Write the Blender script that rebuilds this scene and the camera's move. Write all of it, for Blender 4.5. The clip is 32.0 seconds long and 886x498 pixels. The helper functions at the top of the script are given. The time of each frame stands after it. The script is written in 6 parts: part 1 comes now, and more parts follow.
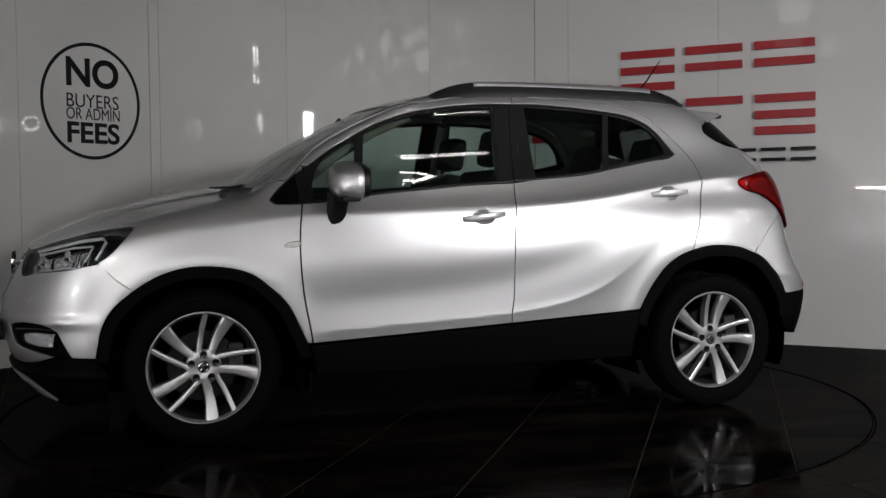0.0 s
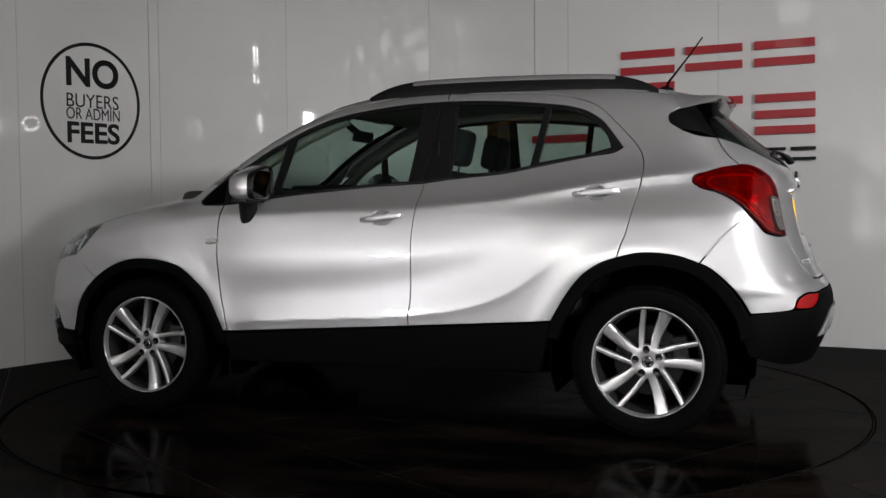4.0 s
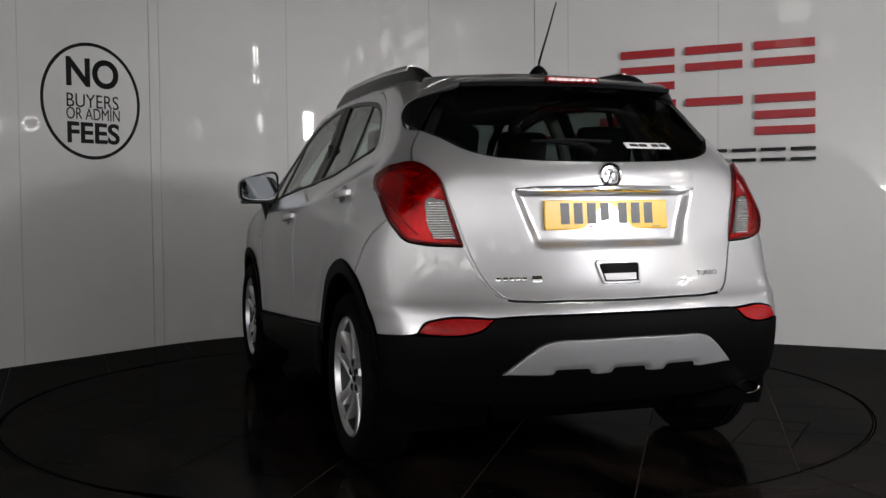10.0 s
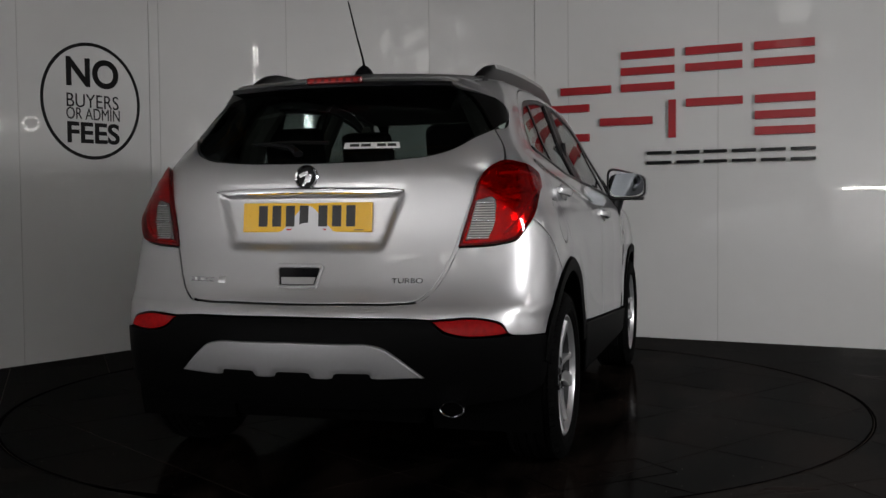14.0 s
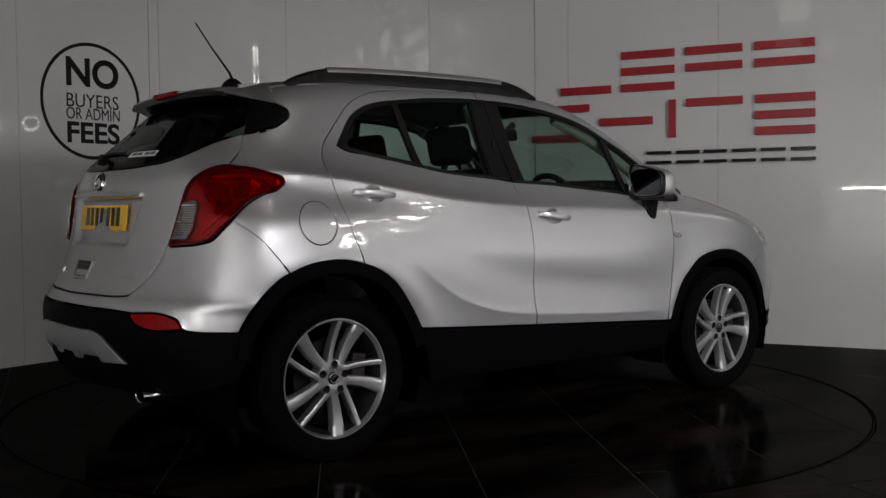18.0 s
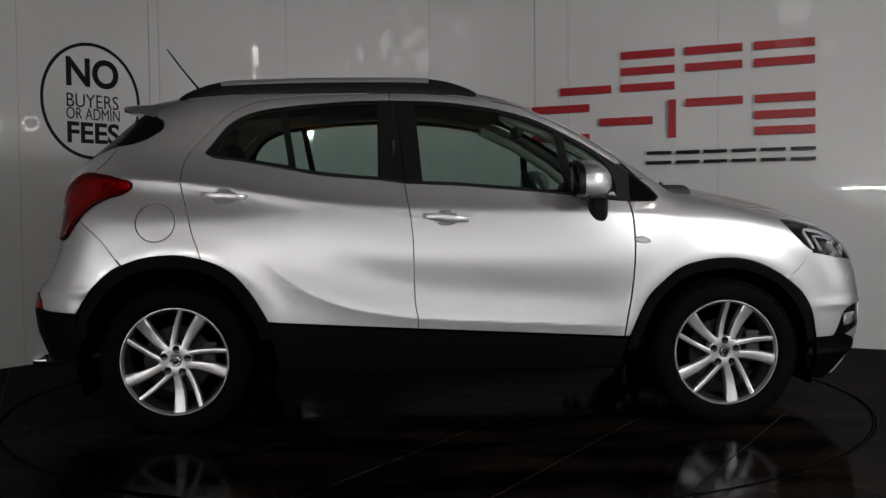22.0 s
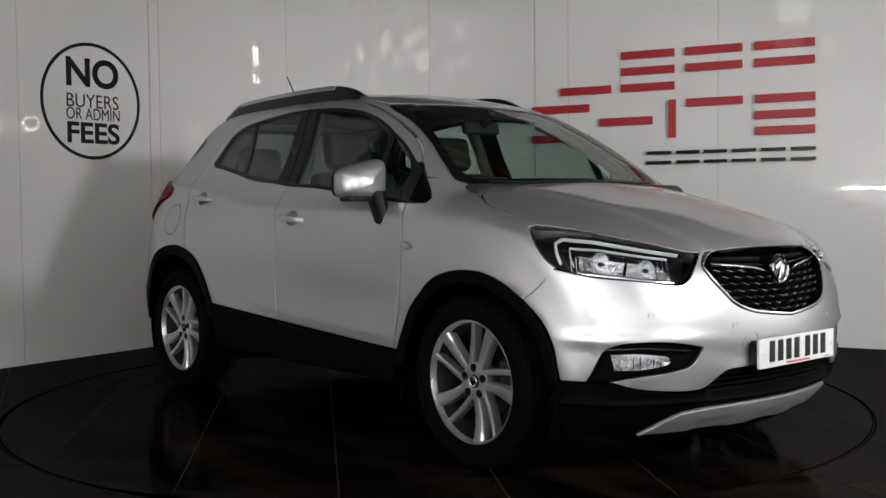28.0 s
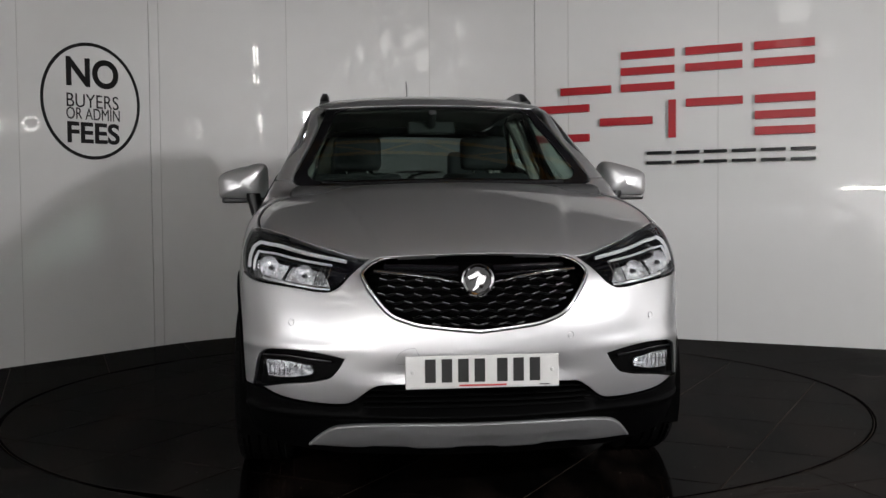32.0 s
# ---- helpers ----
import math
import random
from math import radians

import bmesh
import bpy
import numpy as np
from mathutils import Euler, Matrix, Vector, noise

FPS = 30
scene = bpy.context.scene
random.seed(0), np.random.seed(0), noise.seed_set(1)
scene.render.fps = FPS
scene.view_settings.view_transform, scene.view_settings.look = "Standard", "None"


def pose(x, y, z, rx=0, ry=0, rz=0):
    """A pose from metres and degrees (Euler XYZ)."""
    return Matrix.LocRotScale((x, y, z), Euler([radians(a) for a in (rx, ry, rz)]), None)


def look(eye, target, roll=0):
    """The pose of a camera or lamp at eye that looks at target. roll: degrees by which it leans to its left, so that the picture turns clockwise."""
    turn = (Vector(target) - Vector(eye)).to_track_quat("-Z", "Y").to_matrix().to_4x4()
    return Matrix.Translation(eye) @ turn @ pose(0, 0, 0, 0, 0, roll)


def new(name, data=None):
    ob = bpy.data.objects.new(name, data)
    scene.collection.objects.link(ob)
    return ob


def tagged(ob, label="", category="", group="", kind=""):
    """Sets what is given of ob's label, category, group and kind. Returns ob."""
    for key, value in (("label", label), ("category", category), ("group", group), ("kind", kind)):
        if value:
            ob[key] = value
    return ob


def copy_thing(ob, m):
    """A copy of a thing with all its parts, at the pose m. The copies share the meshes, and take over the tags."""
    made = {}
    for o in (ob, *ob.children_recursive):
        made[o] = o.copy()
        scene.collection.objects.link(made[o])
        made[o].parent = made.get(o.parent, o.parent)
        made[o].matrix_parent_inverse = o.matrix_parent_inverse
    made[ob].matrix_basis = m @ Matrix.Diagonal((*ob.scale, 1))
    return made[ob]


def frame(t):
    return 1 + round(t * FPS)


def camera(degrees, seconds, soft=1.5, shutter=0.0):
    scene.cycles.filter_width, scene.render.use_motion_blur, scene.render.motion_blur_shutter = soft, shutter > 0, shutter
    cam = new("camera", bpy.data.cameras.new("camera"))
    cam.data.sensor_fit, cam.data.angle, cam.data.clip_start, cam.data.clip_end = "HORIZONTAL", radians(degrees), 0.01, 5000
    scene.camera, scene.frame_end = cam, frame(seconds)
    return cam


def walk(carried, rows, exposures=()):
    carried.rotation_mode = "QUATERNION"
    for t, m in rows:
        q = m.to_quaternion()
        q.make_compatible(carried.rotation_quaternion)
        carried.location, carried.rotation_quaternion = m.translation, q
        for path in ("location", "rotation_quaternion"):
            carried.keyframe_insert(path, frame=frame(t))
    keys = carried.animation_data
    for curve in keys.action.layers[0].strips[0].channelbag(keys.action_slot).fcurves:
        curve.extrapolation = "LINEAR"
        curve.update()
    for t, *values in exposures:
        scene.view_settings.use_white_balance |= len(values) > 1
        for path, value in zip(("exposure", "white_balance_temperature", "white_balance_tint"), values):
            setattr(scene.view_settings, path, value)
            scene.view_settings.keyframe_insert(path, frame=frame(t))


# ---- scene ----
CLIP = 32.0
cam = camera(46.37, CLIP, soft=1.5)
EYE = Vector((0.0, -5.6737, 1.0382))
SHOT = look(EYE, EYE + Vector((0.007325, 0.9991, -0.041785)), -0.54)
walk(cam, [(0, SHOT), (CLIP, SHOT)], [(0, -0.92), (2, -0.92), (3, -0.79), (6, -0.12), (8, -0.12), (9, -0.32), (12, -0.52), (14, -0.87), (17, -1.14), (20, -1.15), (22, -1.00), (25, -0.65), (28, -0.20), (29, -0.02), (30, 0.28), (31, 0.13), (CLIP, -0.17)])

# ------------------------------------------------------------------ light
world = bpy.data.worlds.new("world")
scene.world = world
world.use_nodes = True
world.node_tree.nodes["Background"].inputs["Color"].default_value = (0.9, 0.95, 1.0, 1)
world.node_tree.nodes["Background"].inputs["Strength"].default_value = 0.02


def area(name, eye, target, w, h, watts, colour=(1, 1, 1), spread=180):
    lamp = bpy.data.lights.new(name, "AREA")
    lamp.shape, lamp.size, lamp.size_y, lamp.energy, lamp.color = "RECTANGLE", w, h, watts, colour
    lamp.spread = radians(spread)
    ob = new(name, lamp)
    ob.matrix_world = look(eye, target)
    return ob


# unseen fill lamps, added to brighten the walls out of view
area("wash_south", (0.6, -5.75, 0.8), (0.6, -7.0, 1.7), 3.2, 0.3, 178, (1.0, 0.985, 0.995))
area("wash_south_west", (-2.3, -5.75, 0.8), (-2.3, -7.0, 1.7), 1.8, 0.3, 195, (1.0, 0.985, 0.995))
area("wash_south_east", (3.7, -5.75, 0.8), (3.7, -7.0, 1.7), 1.8, 0.3, 60, (1.0, 0.985, 0.995))
area("wash_west", (-3.75, -4.9, 0.7), (-4.7, -4.75, 1.5), 2.2, 0.3, 80, (1.0, 0.985, 0.995))
area("wash_east", (4.3, -2.0, 0.7), (5.2, -2.0, 1.6), 3.0, 0.3, 80, (1.0, 0.985, 0.995))
KEY_EAST, KEY_WEST = Vector((4.0, -4.9, 2.42)), Vector((-1.68, -5.5, 1.24))
area("key_east", KEY_EAST, (1.0, 1.4, 0.5), 0.45, 0.45, 62, (1.0, 0.985, 0.995), 72)
area("key_west", KEY_WEST, (0.9, 1.0, 1.1), 0.62, 0.030, 7, (1.0, 0.95, 0.88), 150)
area("lamp_low_west", (-3.65, -5.2, 0.62), (0.2, -1.1, 0.7), 0.34, 0.10, 13, (1.0, 0.985, 0.995), 120)

# ------------------------------------------------------------------ materials
def mat(name, colour, rough=0.5, metal=0.0, coat=0.0, spec=0.5, noise_amt=0.0, noise_size=8.0, bump=0.0, bump_size=60.0,
        rough_var=0.0, glow=None, ior=1.45, bump_deep=0.002):
    m = bpy.data.materials.new(name)
    m.use_nodes = True
    nt = m.node_tree
    b = nt.nodes["Principled BSDF"]
    b.inputs["Base Color"].default_value = (*colour, 1)
    b.inputs["Roughness"].default_value = rough
    b.inputs["Metallic"].default_value = metal
    b.inputs["Coat Weight"].default_value = coat
    b.inputs["Coat Roughness"].default_value = 0.03
    b.inputs["Specular IOR Level"].default_value = spec
    b.inputs["IOR"].default_value = ior
    if glow:
        b.inputs["Emission Color"].default_value = (*glow[:3], 1)
        b.inputs["Emission Strength"].default_value = glow[3]
    co = nt.nodes.new("ShaderNodeTexCoord")
    if noise_amt or rough_var:
        n1 = nt.nodes.new("ShaderNodeTexNoise")
        n1.inputs["Scale"].default_value = noise_size
        n1.inputs["Detail"].default_value = 6
        nt.links.new(co.outputs["Object"], n1.inputs["Vector"])
        n2 = nt.nodes.new("ShaderNodeTexNoise")
        n2.inputs["Scale"].default_value = noise_size * 7
        n2.inputs["Detail"].default_value = 4
        nt.links.new(co.outputs["Object"], n2.inputs["Vector"])
        mixn = nt.nodes.new("ShaderNodeMath")
        mixn.operation = "MULTIPLY_ADD"
        mixn.inputs[1].default_value = 0.4
        nt.links.new(n2.outputs["Fac"], mixn.inputs[0])
        sc = nt.nodes.new("ShaderNodeMath")
        sc.operation = "MULTIPLY"
        sc.inputs[1].default_value = 0.6
        nt.links.new(n1.outputs["Fac"], sc.inputs[0])
        nt.links.new(sc.outputs[0], mixn.inputs[2])
        if noise_amt:
            mr = nt.nodes.new("ShaderNodeMapRange")
            mr.inputs["From Min"].default_value, mr.inputs["From Max"].default_value = 0.3, 0.7
            mr.inputs["To Min"].default_value, mr.inputs["To Max"].default_value = 1 - noise_amt, 1 + noise_amt
            nt.links.new(mixn.outputs[0], mr.inputs["Value"])
            mul = nt.nodes.new("ShaderNodeMixRGB")
            mul.blend_type = "MULTIPLY"
            mul.inputs["Fac"].default_value = 1
            mul.inputs["Color1"].default_value = (*colour, 1)
            nt.links.new(mr.outputs["Result"], mul.inputs["Color2"])
            nt.links.new(mul.outputs["Color"], b.inputs["Base Color"])
        if rough_var:
            mr = nt.nodes.new("ShaderNodeMapRange")
            mr.inputs["From Min"].default_value, mr.inputs["From Max"].default_value = 0.3, 0.7
            mr.inputs["To Min"].default_value, mr.inputs["To Max"].default_value = max(0, rough - rough_var), rough + rough_var
            nt.links.new(mixn.outputs[0], mr.inputs["Value"])
            nt.links.new(mr.outputs["Result"], b.inputs["Roughness"])
    if bump:
        n3 = nt.nodes.new("ShaderNodeTexNoise")
        n3.inputs["Scale"].default_value = bump_size
        n3.inputs["Detail"].default_value = 5
        nt.links.new(co.outputs["Object"], n3.inputs["Vector"])
        bp = nt.nodes.new("ShaderNodeBump")
        bp.inputs["Strength"].default_value = bump
        bp.inputs["Distance"].default_value = bump_deep
        nt.links.new(n3.outputs["Fac"], bp.inputs["Height"])
        nt.links.new(bp.outputs["Normal"], b.inputs["Normal"])
    return m


def glass(name, tint, rough=0.0, edge=0.95):
    """A thin pane: tinted see-through with a mirror sheen by Fresnel."""
    m = bpy.data.materials.new(name)
    m.use_nodes = True
    nt = m.node_tree
    nt.nodes.clear()
    out = nt.nodes.new("ShaderNodeOutputMaterial")
    tr = nt.nodes.new("ShaderNodeBsdfTransparent")
    tr.inputs["Color"].default_value = (*tint, 1)
    gl = nt.nodes.new("ShaderNodeBsdfGlossy")
    gl.inputs["Roughness"].default_value = rough
    lw = nt.nodes.new("ShaderNodeLayerWeight")
    lw.inputs["Blend"].default_value = 0.5
    pw = nt.nodes.new("ShaderNodeMath")
    pw.operation, pw.inputs[1].default_value = "POWER", 4.0
    nt.links.new(lw.outputs["Facing"], pw.inputs[0])
    fr = nt.nodes.new("ShaderNodeMapRange")
    fr.inputs["To Min"].default_value, fr.inputs["To Max"].default_value = 0.06 * edge, edge
    nt.links.new(pw.outputs[0], fr.inputs["Value"])
    mx = nt.nodes.new("ShaderNodeMixShader")
    nt.links.new(fr.outputs[0], mx.inputs[0])
    nt.links.new(tr.outputs[0], mx.inputs[1])
    nt.links.new(gl.outputs[0], mx.inputs[2])
    nt.links.new(mx.outputs[0], out.inputs["Surface"])
    return m


PAINT = mat("silver_paint", (0.53, 0.53, 0.54), 0.34, 0.74, coat=1.0, noise_amt=0.05, noise_size=700)
flop = PAINT.node_tree.nodes["Principled BSDF"].inputs
flop["Coat Roughness"].default_value, flop["Coat IOR"].default_value = 0.012, 1.6
flop["Specular Tint"].default_value = (0.45, 0.45, 0.46, 1)
CHROME = mat("chrome", (0.8, 0.8, 0.82), 0.06, 1.0)
BLACK_PLASTIC = mat("black_grained_plastic", (0.0013, 0.0013, 0.0014), 0.55, spec=0.05, noise_amt=0.15, noise_size=40, bump=0.25, bump_size=500)
GRILLE_BLACK = mat("black_grille_plastic", (0.003, 0.003, 0.003), 0.35, spec=0.07)
GLOSS_BLACK = mat("gloss_black", (0.006, 0.006, 0.007), 0.12, spec=0.35)
TRIM_BLACK = mat("black_window_trim", (0.006, 0.006, 0.0065), 0.35, spec=0.3)
PILLAR_BLACK = mat("satin_black_pillar_film", (0.006, 0.0057, 0.0057), 0.42, spec=0.25, noise_amt=0.1, noise_size=60)
LINER_BLACK = mat("black_felt_liner", (0.002, 0.002, 0.002), 0.9, spec=0.0, noise_amt=0.2, noise_size=30)
RUBBER = mat("tyre_rubber", (0.002, 0.002, 0.002), 0.8, spec=0.05, noise_amt=0.2, noise_size=30, bump=0.3, bump_size=300)
ALLOY = mat("silver_alloy", (0.50, 0.50, 0.51), 0.30, 0.8, coat=0.6, noise_amt=0.02, noise_size=300)
SATIN = mat("satin_silver_plastic", (0.30, 0.30, 0.31), 0.42, 0.5, noise_amt=0.03, noise_size=60)
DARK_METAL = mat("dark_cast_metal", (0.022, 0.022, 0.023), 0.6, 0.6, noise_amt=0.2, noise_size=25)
# disc steel darkened to near black for the shade inside the wheel arch
DISC = mat("shaded_disc_steel", (0.009, 0.0085, 0.008), 0.45, 0.8, noise_amt=0.15, noise_size=50)
SIDE_GLASS = glass("window_glass", (0.60, 0.71, 0.66))
DARK_GLASS = glass("privacy_glass", (0.17, 0.19, 0.185), edge=0.45)
CLEAR = glass("clear_lens", (0.93, 0.94, 0.95), edge=0.3)
RED_LENS = mat("red_lamp_lens", (0.11, 0.0015, 0.002), 0.18, spec=0.25, noise_amt=0.1, noise_size=40)
RED_BRIGHT = mat("red_reflector", (0.24, 0.003, 0.004), 0.12, 0.0, spec=0.1, noise_amt=0.35, noise_size=60)
AMBER_CLEAR = mat("clear_ribbed_lens", (0.42, 0.41, 0.39), 0.16, 0.55, coat=0.8, noise_amt=0.25, noise_size=90)
LAMP_INNER = mat("lamp_reflector", (0.72, 0.72, 0.73), 0.12, 0.95, noise_amt=0.2, noise_size=70)
CLOTH = mat("dark_seat_cloth", (0.018, 0.018, 0.020), 0.9, noise_amt=0.3, noise_size=60, bump=0.3, bump_size=400)
INNER = mat("dark_cabin_trim", (0.020, 0.020, 0.021), 0.7, noise_amt=0.2, noise_size=30)
HEADLINER = mat("pale_headliner", (0.20, 0.19, 0.175), 0.9, noise_amt=0.08, noise_size=30)
YELLOW = mat("yellow_plate", (0.80, 0.46, 0.02), 0.25, coat=0.5, noise_amt=0.03, noise_size=30)
WHITE_PLATE = mat("white_plate", (0.62, 0.62, 0.61), 0.25, coat=0.5, noise_amt=0.03, noise_size=30)
INK = mat("black_ink", (0.012, 0.012, 0.012), 0.35)
RED_INK = mat("red_print", (0.45, 0.03, 0.03), 0.4)
WHITE_INK = mat("white_print", (0.7, 0.7, 0.7), 0.4)
WALL = mat("glossy_white_panel", (0.60, 0.60, 0.592), 0.018, spec=0.5, noise_amt=0.02, noise_size=1.2, rough_var=0.006, bump=0.03, bump_size=2.2)
SEAM = mat("grey_joint_strip", (0.42, 0.42, 0.41), 0.3)
BACK = mat("grey_plaster", (0.05, 0.05, 0.05), 0.8, noise_amt=0.06, noise_size=3)
SIGN_RED = mat("red_acrylic", (0.33, 0.006, 0.012), 0.28, coat=0.3, noise_amt=0.03, noise_size=5)
SIGN_BLACK = mat("black_acrylic", (0.008, 0.008, 0.009), 0.25)
VINYL = mat("black_vinyl", (0.004, 0.004, 0.0045), 0.4, spec=0.25)


def tile_material():
    m = mat("polished_dark_tile", (0.0014, 0.0013, 0.0012), 0.5, spec=0.0, rough_var=0.05, noise_amt=0.35, noise_size=2.5)
    nt = m.node_tree
    b = nt.nodes["Principled BSDF"]
    mul = [n for n in nt.nodes if n.type == "MIX_RGB"][0]
    inf = nt.nodes.new("ShaderNodeObjectInfo")
    mr = nt.nodes.new("ShaderNodeMapRange")
    mr.inputs["To Min"].default_value, mr.inputs["To Max"].default_value = 0.8, 1.25
    nt.links.new(inf.outputs["Random"], mr.inputs["Value"])
    v = nt.nodes.new("ShaderNodeMixRGB")
    v.blend_type, v.inputs["Fac"].default_value = "MULTIPLY", 1
    nt.links.new(mul.outputs["Color"], v.inputs["Color1"])
    nt.links.new(mr.outputs["Result"], v.inputs["Color2"])
    nt.links.new(v.outputs["Color"], b.inputs["Base Color"])
    b.inputs["Specular IOR Level"].default_value = 0.0
    # sparse pale dust specks
    vo = nt.nodes.new("ShaderNodeTexVoronoi")
    vo.voronoi_dimensions = "2D"
    vo.inputs["Scale"].default_value = 5.0
    dot = nt.nodes.new("ShaderNodeMath")
    dot.operation, dot.inputs[1].default_value = "LESS_THAN", 0.012
    dust = nt.nodes.new("ShaderNodeMixRGB")
    dust.inputs["Color2"].default_value = (0.16, 0.15, 0.14, 1)
    nt.links.new([n for n in nt.nodes if n.type == "TEX_COORD"][0].outputs["Object"], vo.inputs["Vector"])
    nt.links.new(vo.outputs["Distance"], dot.inputs[0])
    nt.links.new(dot.outputs[0], dust.inputs["Fac"])
    # brown wiped streaks, with the floor's hazy sheen put into their colour
    tc = [n for n in nt.nodes if n.type == "TEX_COORD"][0]
    colour = v.outputs["Color"]
    for turn, lo, hi in ((0.75, 0.50, 0.72), (-0.35, 0.46, 0.76)):
        lay = nt.nodes.new("ShaderNodeMapping")
        lay.inputs["Rotation"].default_value = (0, 0, turn)
        lay.inputs["Scale"].default_value = (0.8, 2.2, 1)
        nt.links.new(tc.outputs["Object"], lay.inputs["Vector"])
        sm = nt.nodes.new("ShaderNodeTexNoise")
        sm.inputs["Scale"].default_value, sm.inputs["Detail"].default_value = 1.5, 4
        nt.links.new(lay.outputs["Vector"], sm.inputs["Vector"])
        cut = nt.nodes.new("ShaderNodeMapRange")
        cut.inputs["From Min"].default_value, cut.inputs["From Max"].default_value = lo, hi
        nt.links.new(sm.outputs["Fac"], cut.inputs["Value"])
        haze_mix = nt.nodes.new("ShaderNodeMixRGB")
        haze_mix.inputs["Color2"].default_value = (0.013, 0.0092, 0.0075, 1)
        nt.links.new(cut.outputs["Result"], haze_mix.inputs["Fac"])
        nt.links.new(colour, haze_mix.inputs["Color1"])
        colour = haze_mix.outputs["Color"]
    nt.links.new(colour, dust.inputs["Color1"])
    nt.links.new(dust.outputs["Color"], b.inputs["Base Color"])
    # polish: a weak mirror sheen that grows at low angles, dulled by wiped streaks
    co = [n for n in nt.nodes if n.type == "TEX_COORD"][0]
    lw = nt.nodes.new("ShaderNodeLayerWeight")
    lw.inputs["Blend"].default_value = 0.5
    pw = nt.nodes.new("ShaderNodeMath")
    pw.operation, pw.inputs[1].default_value = "POWER", 1.5
    nt.links.new(lw.outputs["Facing"], pw.inputs[0])
    sheen = nt.nodes.new("ShaderNodeMapRange")
    sheen.inputs["To Min"].default_value, sheen.inputs["To Max"].default_value = 0.005, 0.050
    nt.links.new(pw.outputs[0], sheen.inputs["Value"])
    st = nt.nodes.new("ShaderNodeTexNoise")
    st.inputs["Scale"].default_value, st.inputs["Detail"].default_value = 3.0, 7
    mp = nt.nodes.new("ShaderNodeMapping")
    mp.inputs["Scale"].default_value = (0.5, 3.0, 1)
    nt.links.new(co.outputs["Object"], mp.inputs["Vector"])
    nt.links.new(mp.outputs["Vector"], st.inputs["Vector"])
    rg = nt.nodes.new("ShaderNodeMapRange")
    rg.inputs["From Min"].default_value, rg.inputs["From Max"].default_value = 0.3, 0.7
    rg.inputs["To Min"].default_value, rg.inputs["To Max"].default_value = 0.05, 0.20
    nt.links.new(st.outputs["Fac"], rg.inputs["Value"])
    gl = nt.nodes.new("ShaderNodeBsdfGlossy")
    nt.links.new(rg.outputs["Result"], gl.inputs["Roughness"])
    mx = nt.nodes.new("ShaderNodeMixShader")
    nt.links.new(sheen.outputs["Result"], mx.inputs[0])
    nt.links.new(b.outputs[0], mx.inputs[1])
    nt.links.new(gl.outputs[0], mx.inputs[2])
    nt.links.new(mx.outputs[0], nt.nodes["Material Output"].inputs["Surface"])
    return m


TILE = tile_material()
GROUT = mat("pale_tile_joint", (0.055, 0.044, 0.034), 0.7, spec=0.1, noise_amt=0.4, noise_size=6)
RING = mat("black_rubber_ring", (0.0015, 0.0015, 0.0015), 0.8, spec=0.0, noise_amt=0.3, noise_size=20)
BEAM = mat("orange_steel_truss", (0.45, 0.20, 0.02), 0.5, noise_amt=0.15, noise_size=4)
ROOF_SHEET = mat("grey_roof_sheet", (0.05, 0.05, 0.05), 0.8, noise_amt=0.2, noise_size=1)
COWL = mat("black_cowl_plastic", (0.003, 0.003, 0.003), 0.4, spec=0.12, noise_amt=0.2, noise_size=40)
MIRROR_GLASS = mat("mirror_glass", (0.20, 0.215, 0.23), 0.02, 1.0)
RED_GLASS = glass("red_lens", (0.66, 0.016, 0.016), edge=0.45)
RED_INNER = mat("red_faceted_reflector", (0.80, 0.09, 0.08), 0.16, 0.85, noise_amt=0.3, noise_size=30, bump=0.8, bump_size=22, bump_deep=0.008)
FACET = mat("faceted_chrome", (0.85, 0.85, 0.87), 0.16, 0.85, noise_amt=0.3, noise_size=60, bump=1.0, bump_size=40, bump_deep=0.03)
GUIDE = mat("bright_light_guide", (0.80, 0.80, 0.82), 0.22, 0.45, coat=0.5, noise_amt=0.05, noise_size=40)
LENS_GREY = mat("grey_lens_body", (0.10, 0.10, 0.10), 0.2, 0.5, coat=0.8, noise_amt=0.3, noise_size=60, bump=0.8, bump_size=70, bump_deep=0.006)
RED_LED = mat("red_lamp_cell", (0.30, 0.006, 0.006), 0.2, spec=0.3)
GLOW = {k: mat("lamp_glow", (1, 1, 1), 0.5, glow=(1.0, 0.97, 0.93, k)) for k in (3.0, 4.0, 7.0, 14.0, 60.0)}
STAND = mat("black_stand", (0.02, 0.02, 0.02), 0.5)

# ------------------------------------------------------------------ building tools
def mesh_part(name, verts, faces, material, parent=None, label="", normals=None, smooth=True):
    me = bpy.data.meshes.new(name)
    me.from_pydata([tuple(v) for v in verts], [], [tuple(f) for f in faces])
    me.materials.append(material)
    if smooth:
        me.shade_smooth()
    if normals is not None:
        me.normals_split_custom_set_from_vertices([tuple(n) for n in normals])
    me.update()
    ob = new(name, me)
    if parent is not None:
        ob.parent = parent
    if label:
        ob["label"] = label
    return ob


def part(name, bm, material, parent=None, label="", smooth=False, angle=35):
    """Links a bmesh as one mesh object under a thing or a part."""
    bmesh.ops.recalc_face_normals(bm, faces=bm.faces)
    me = bpy.data.meshes.new(name)
    if smooth:
        for f in bm.faces:
            f.smooth = True
        for e in bm.edges:
            if len(e.link_faces) == 2 and e.calc_face_angle(0) > radians(angle):
                e.smooth = False
    bm.to_mesh(me)
    bm.free()
    me.materials.append(material)
    ob = new(name, me)
    if parent is not None:
        ob.parent = parent
    if label:
        ob["label"] = label
    return ob


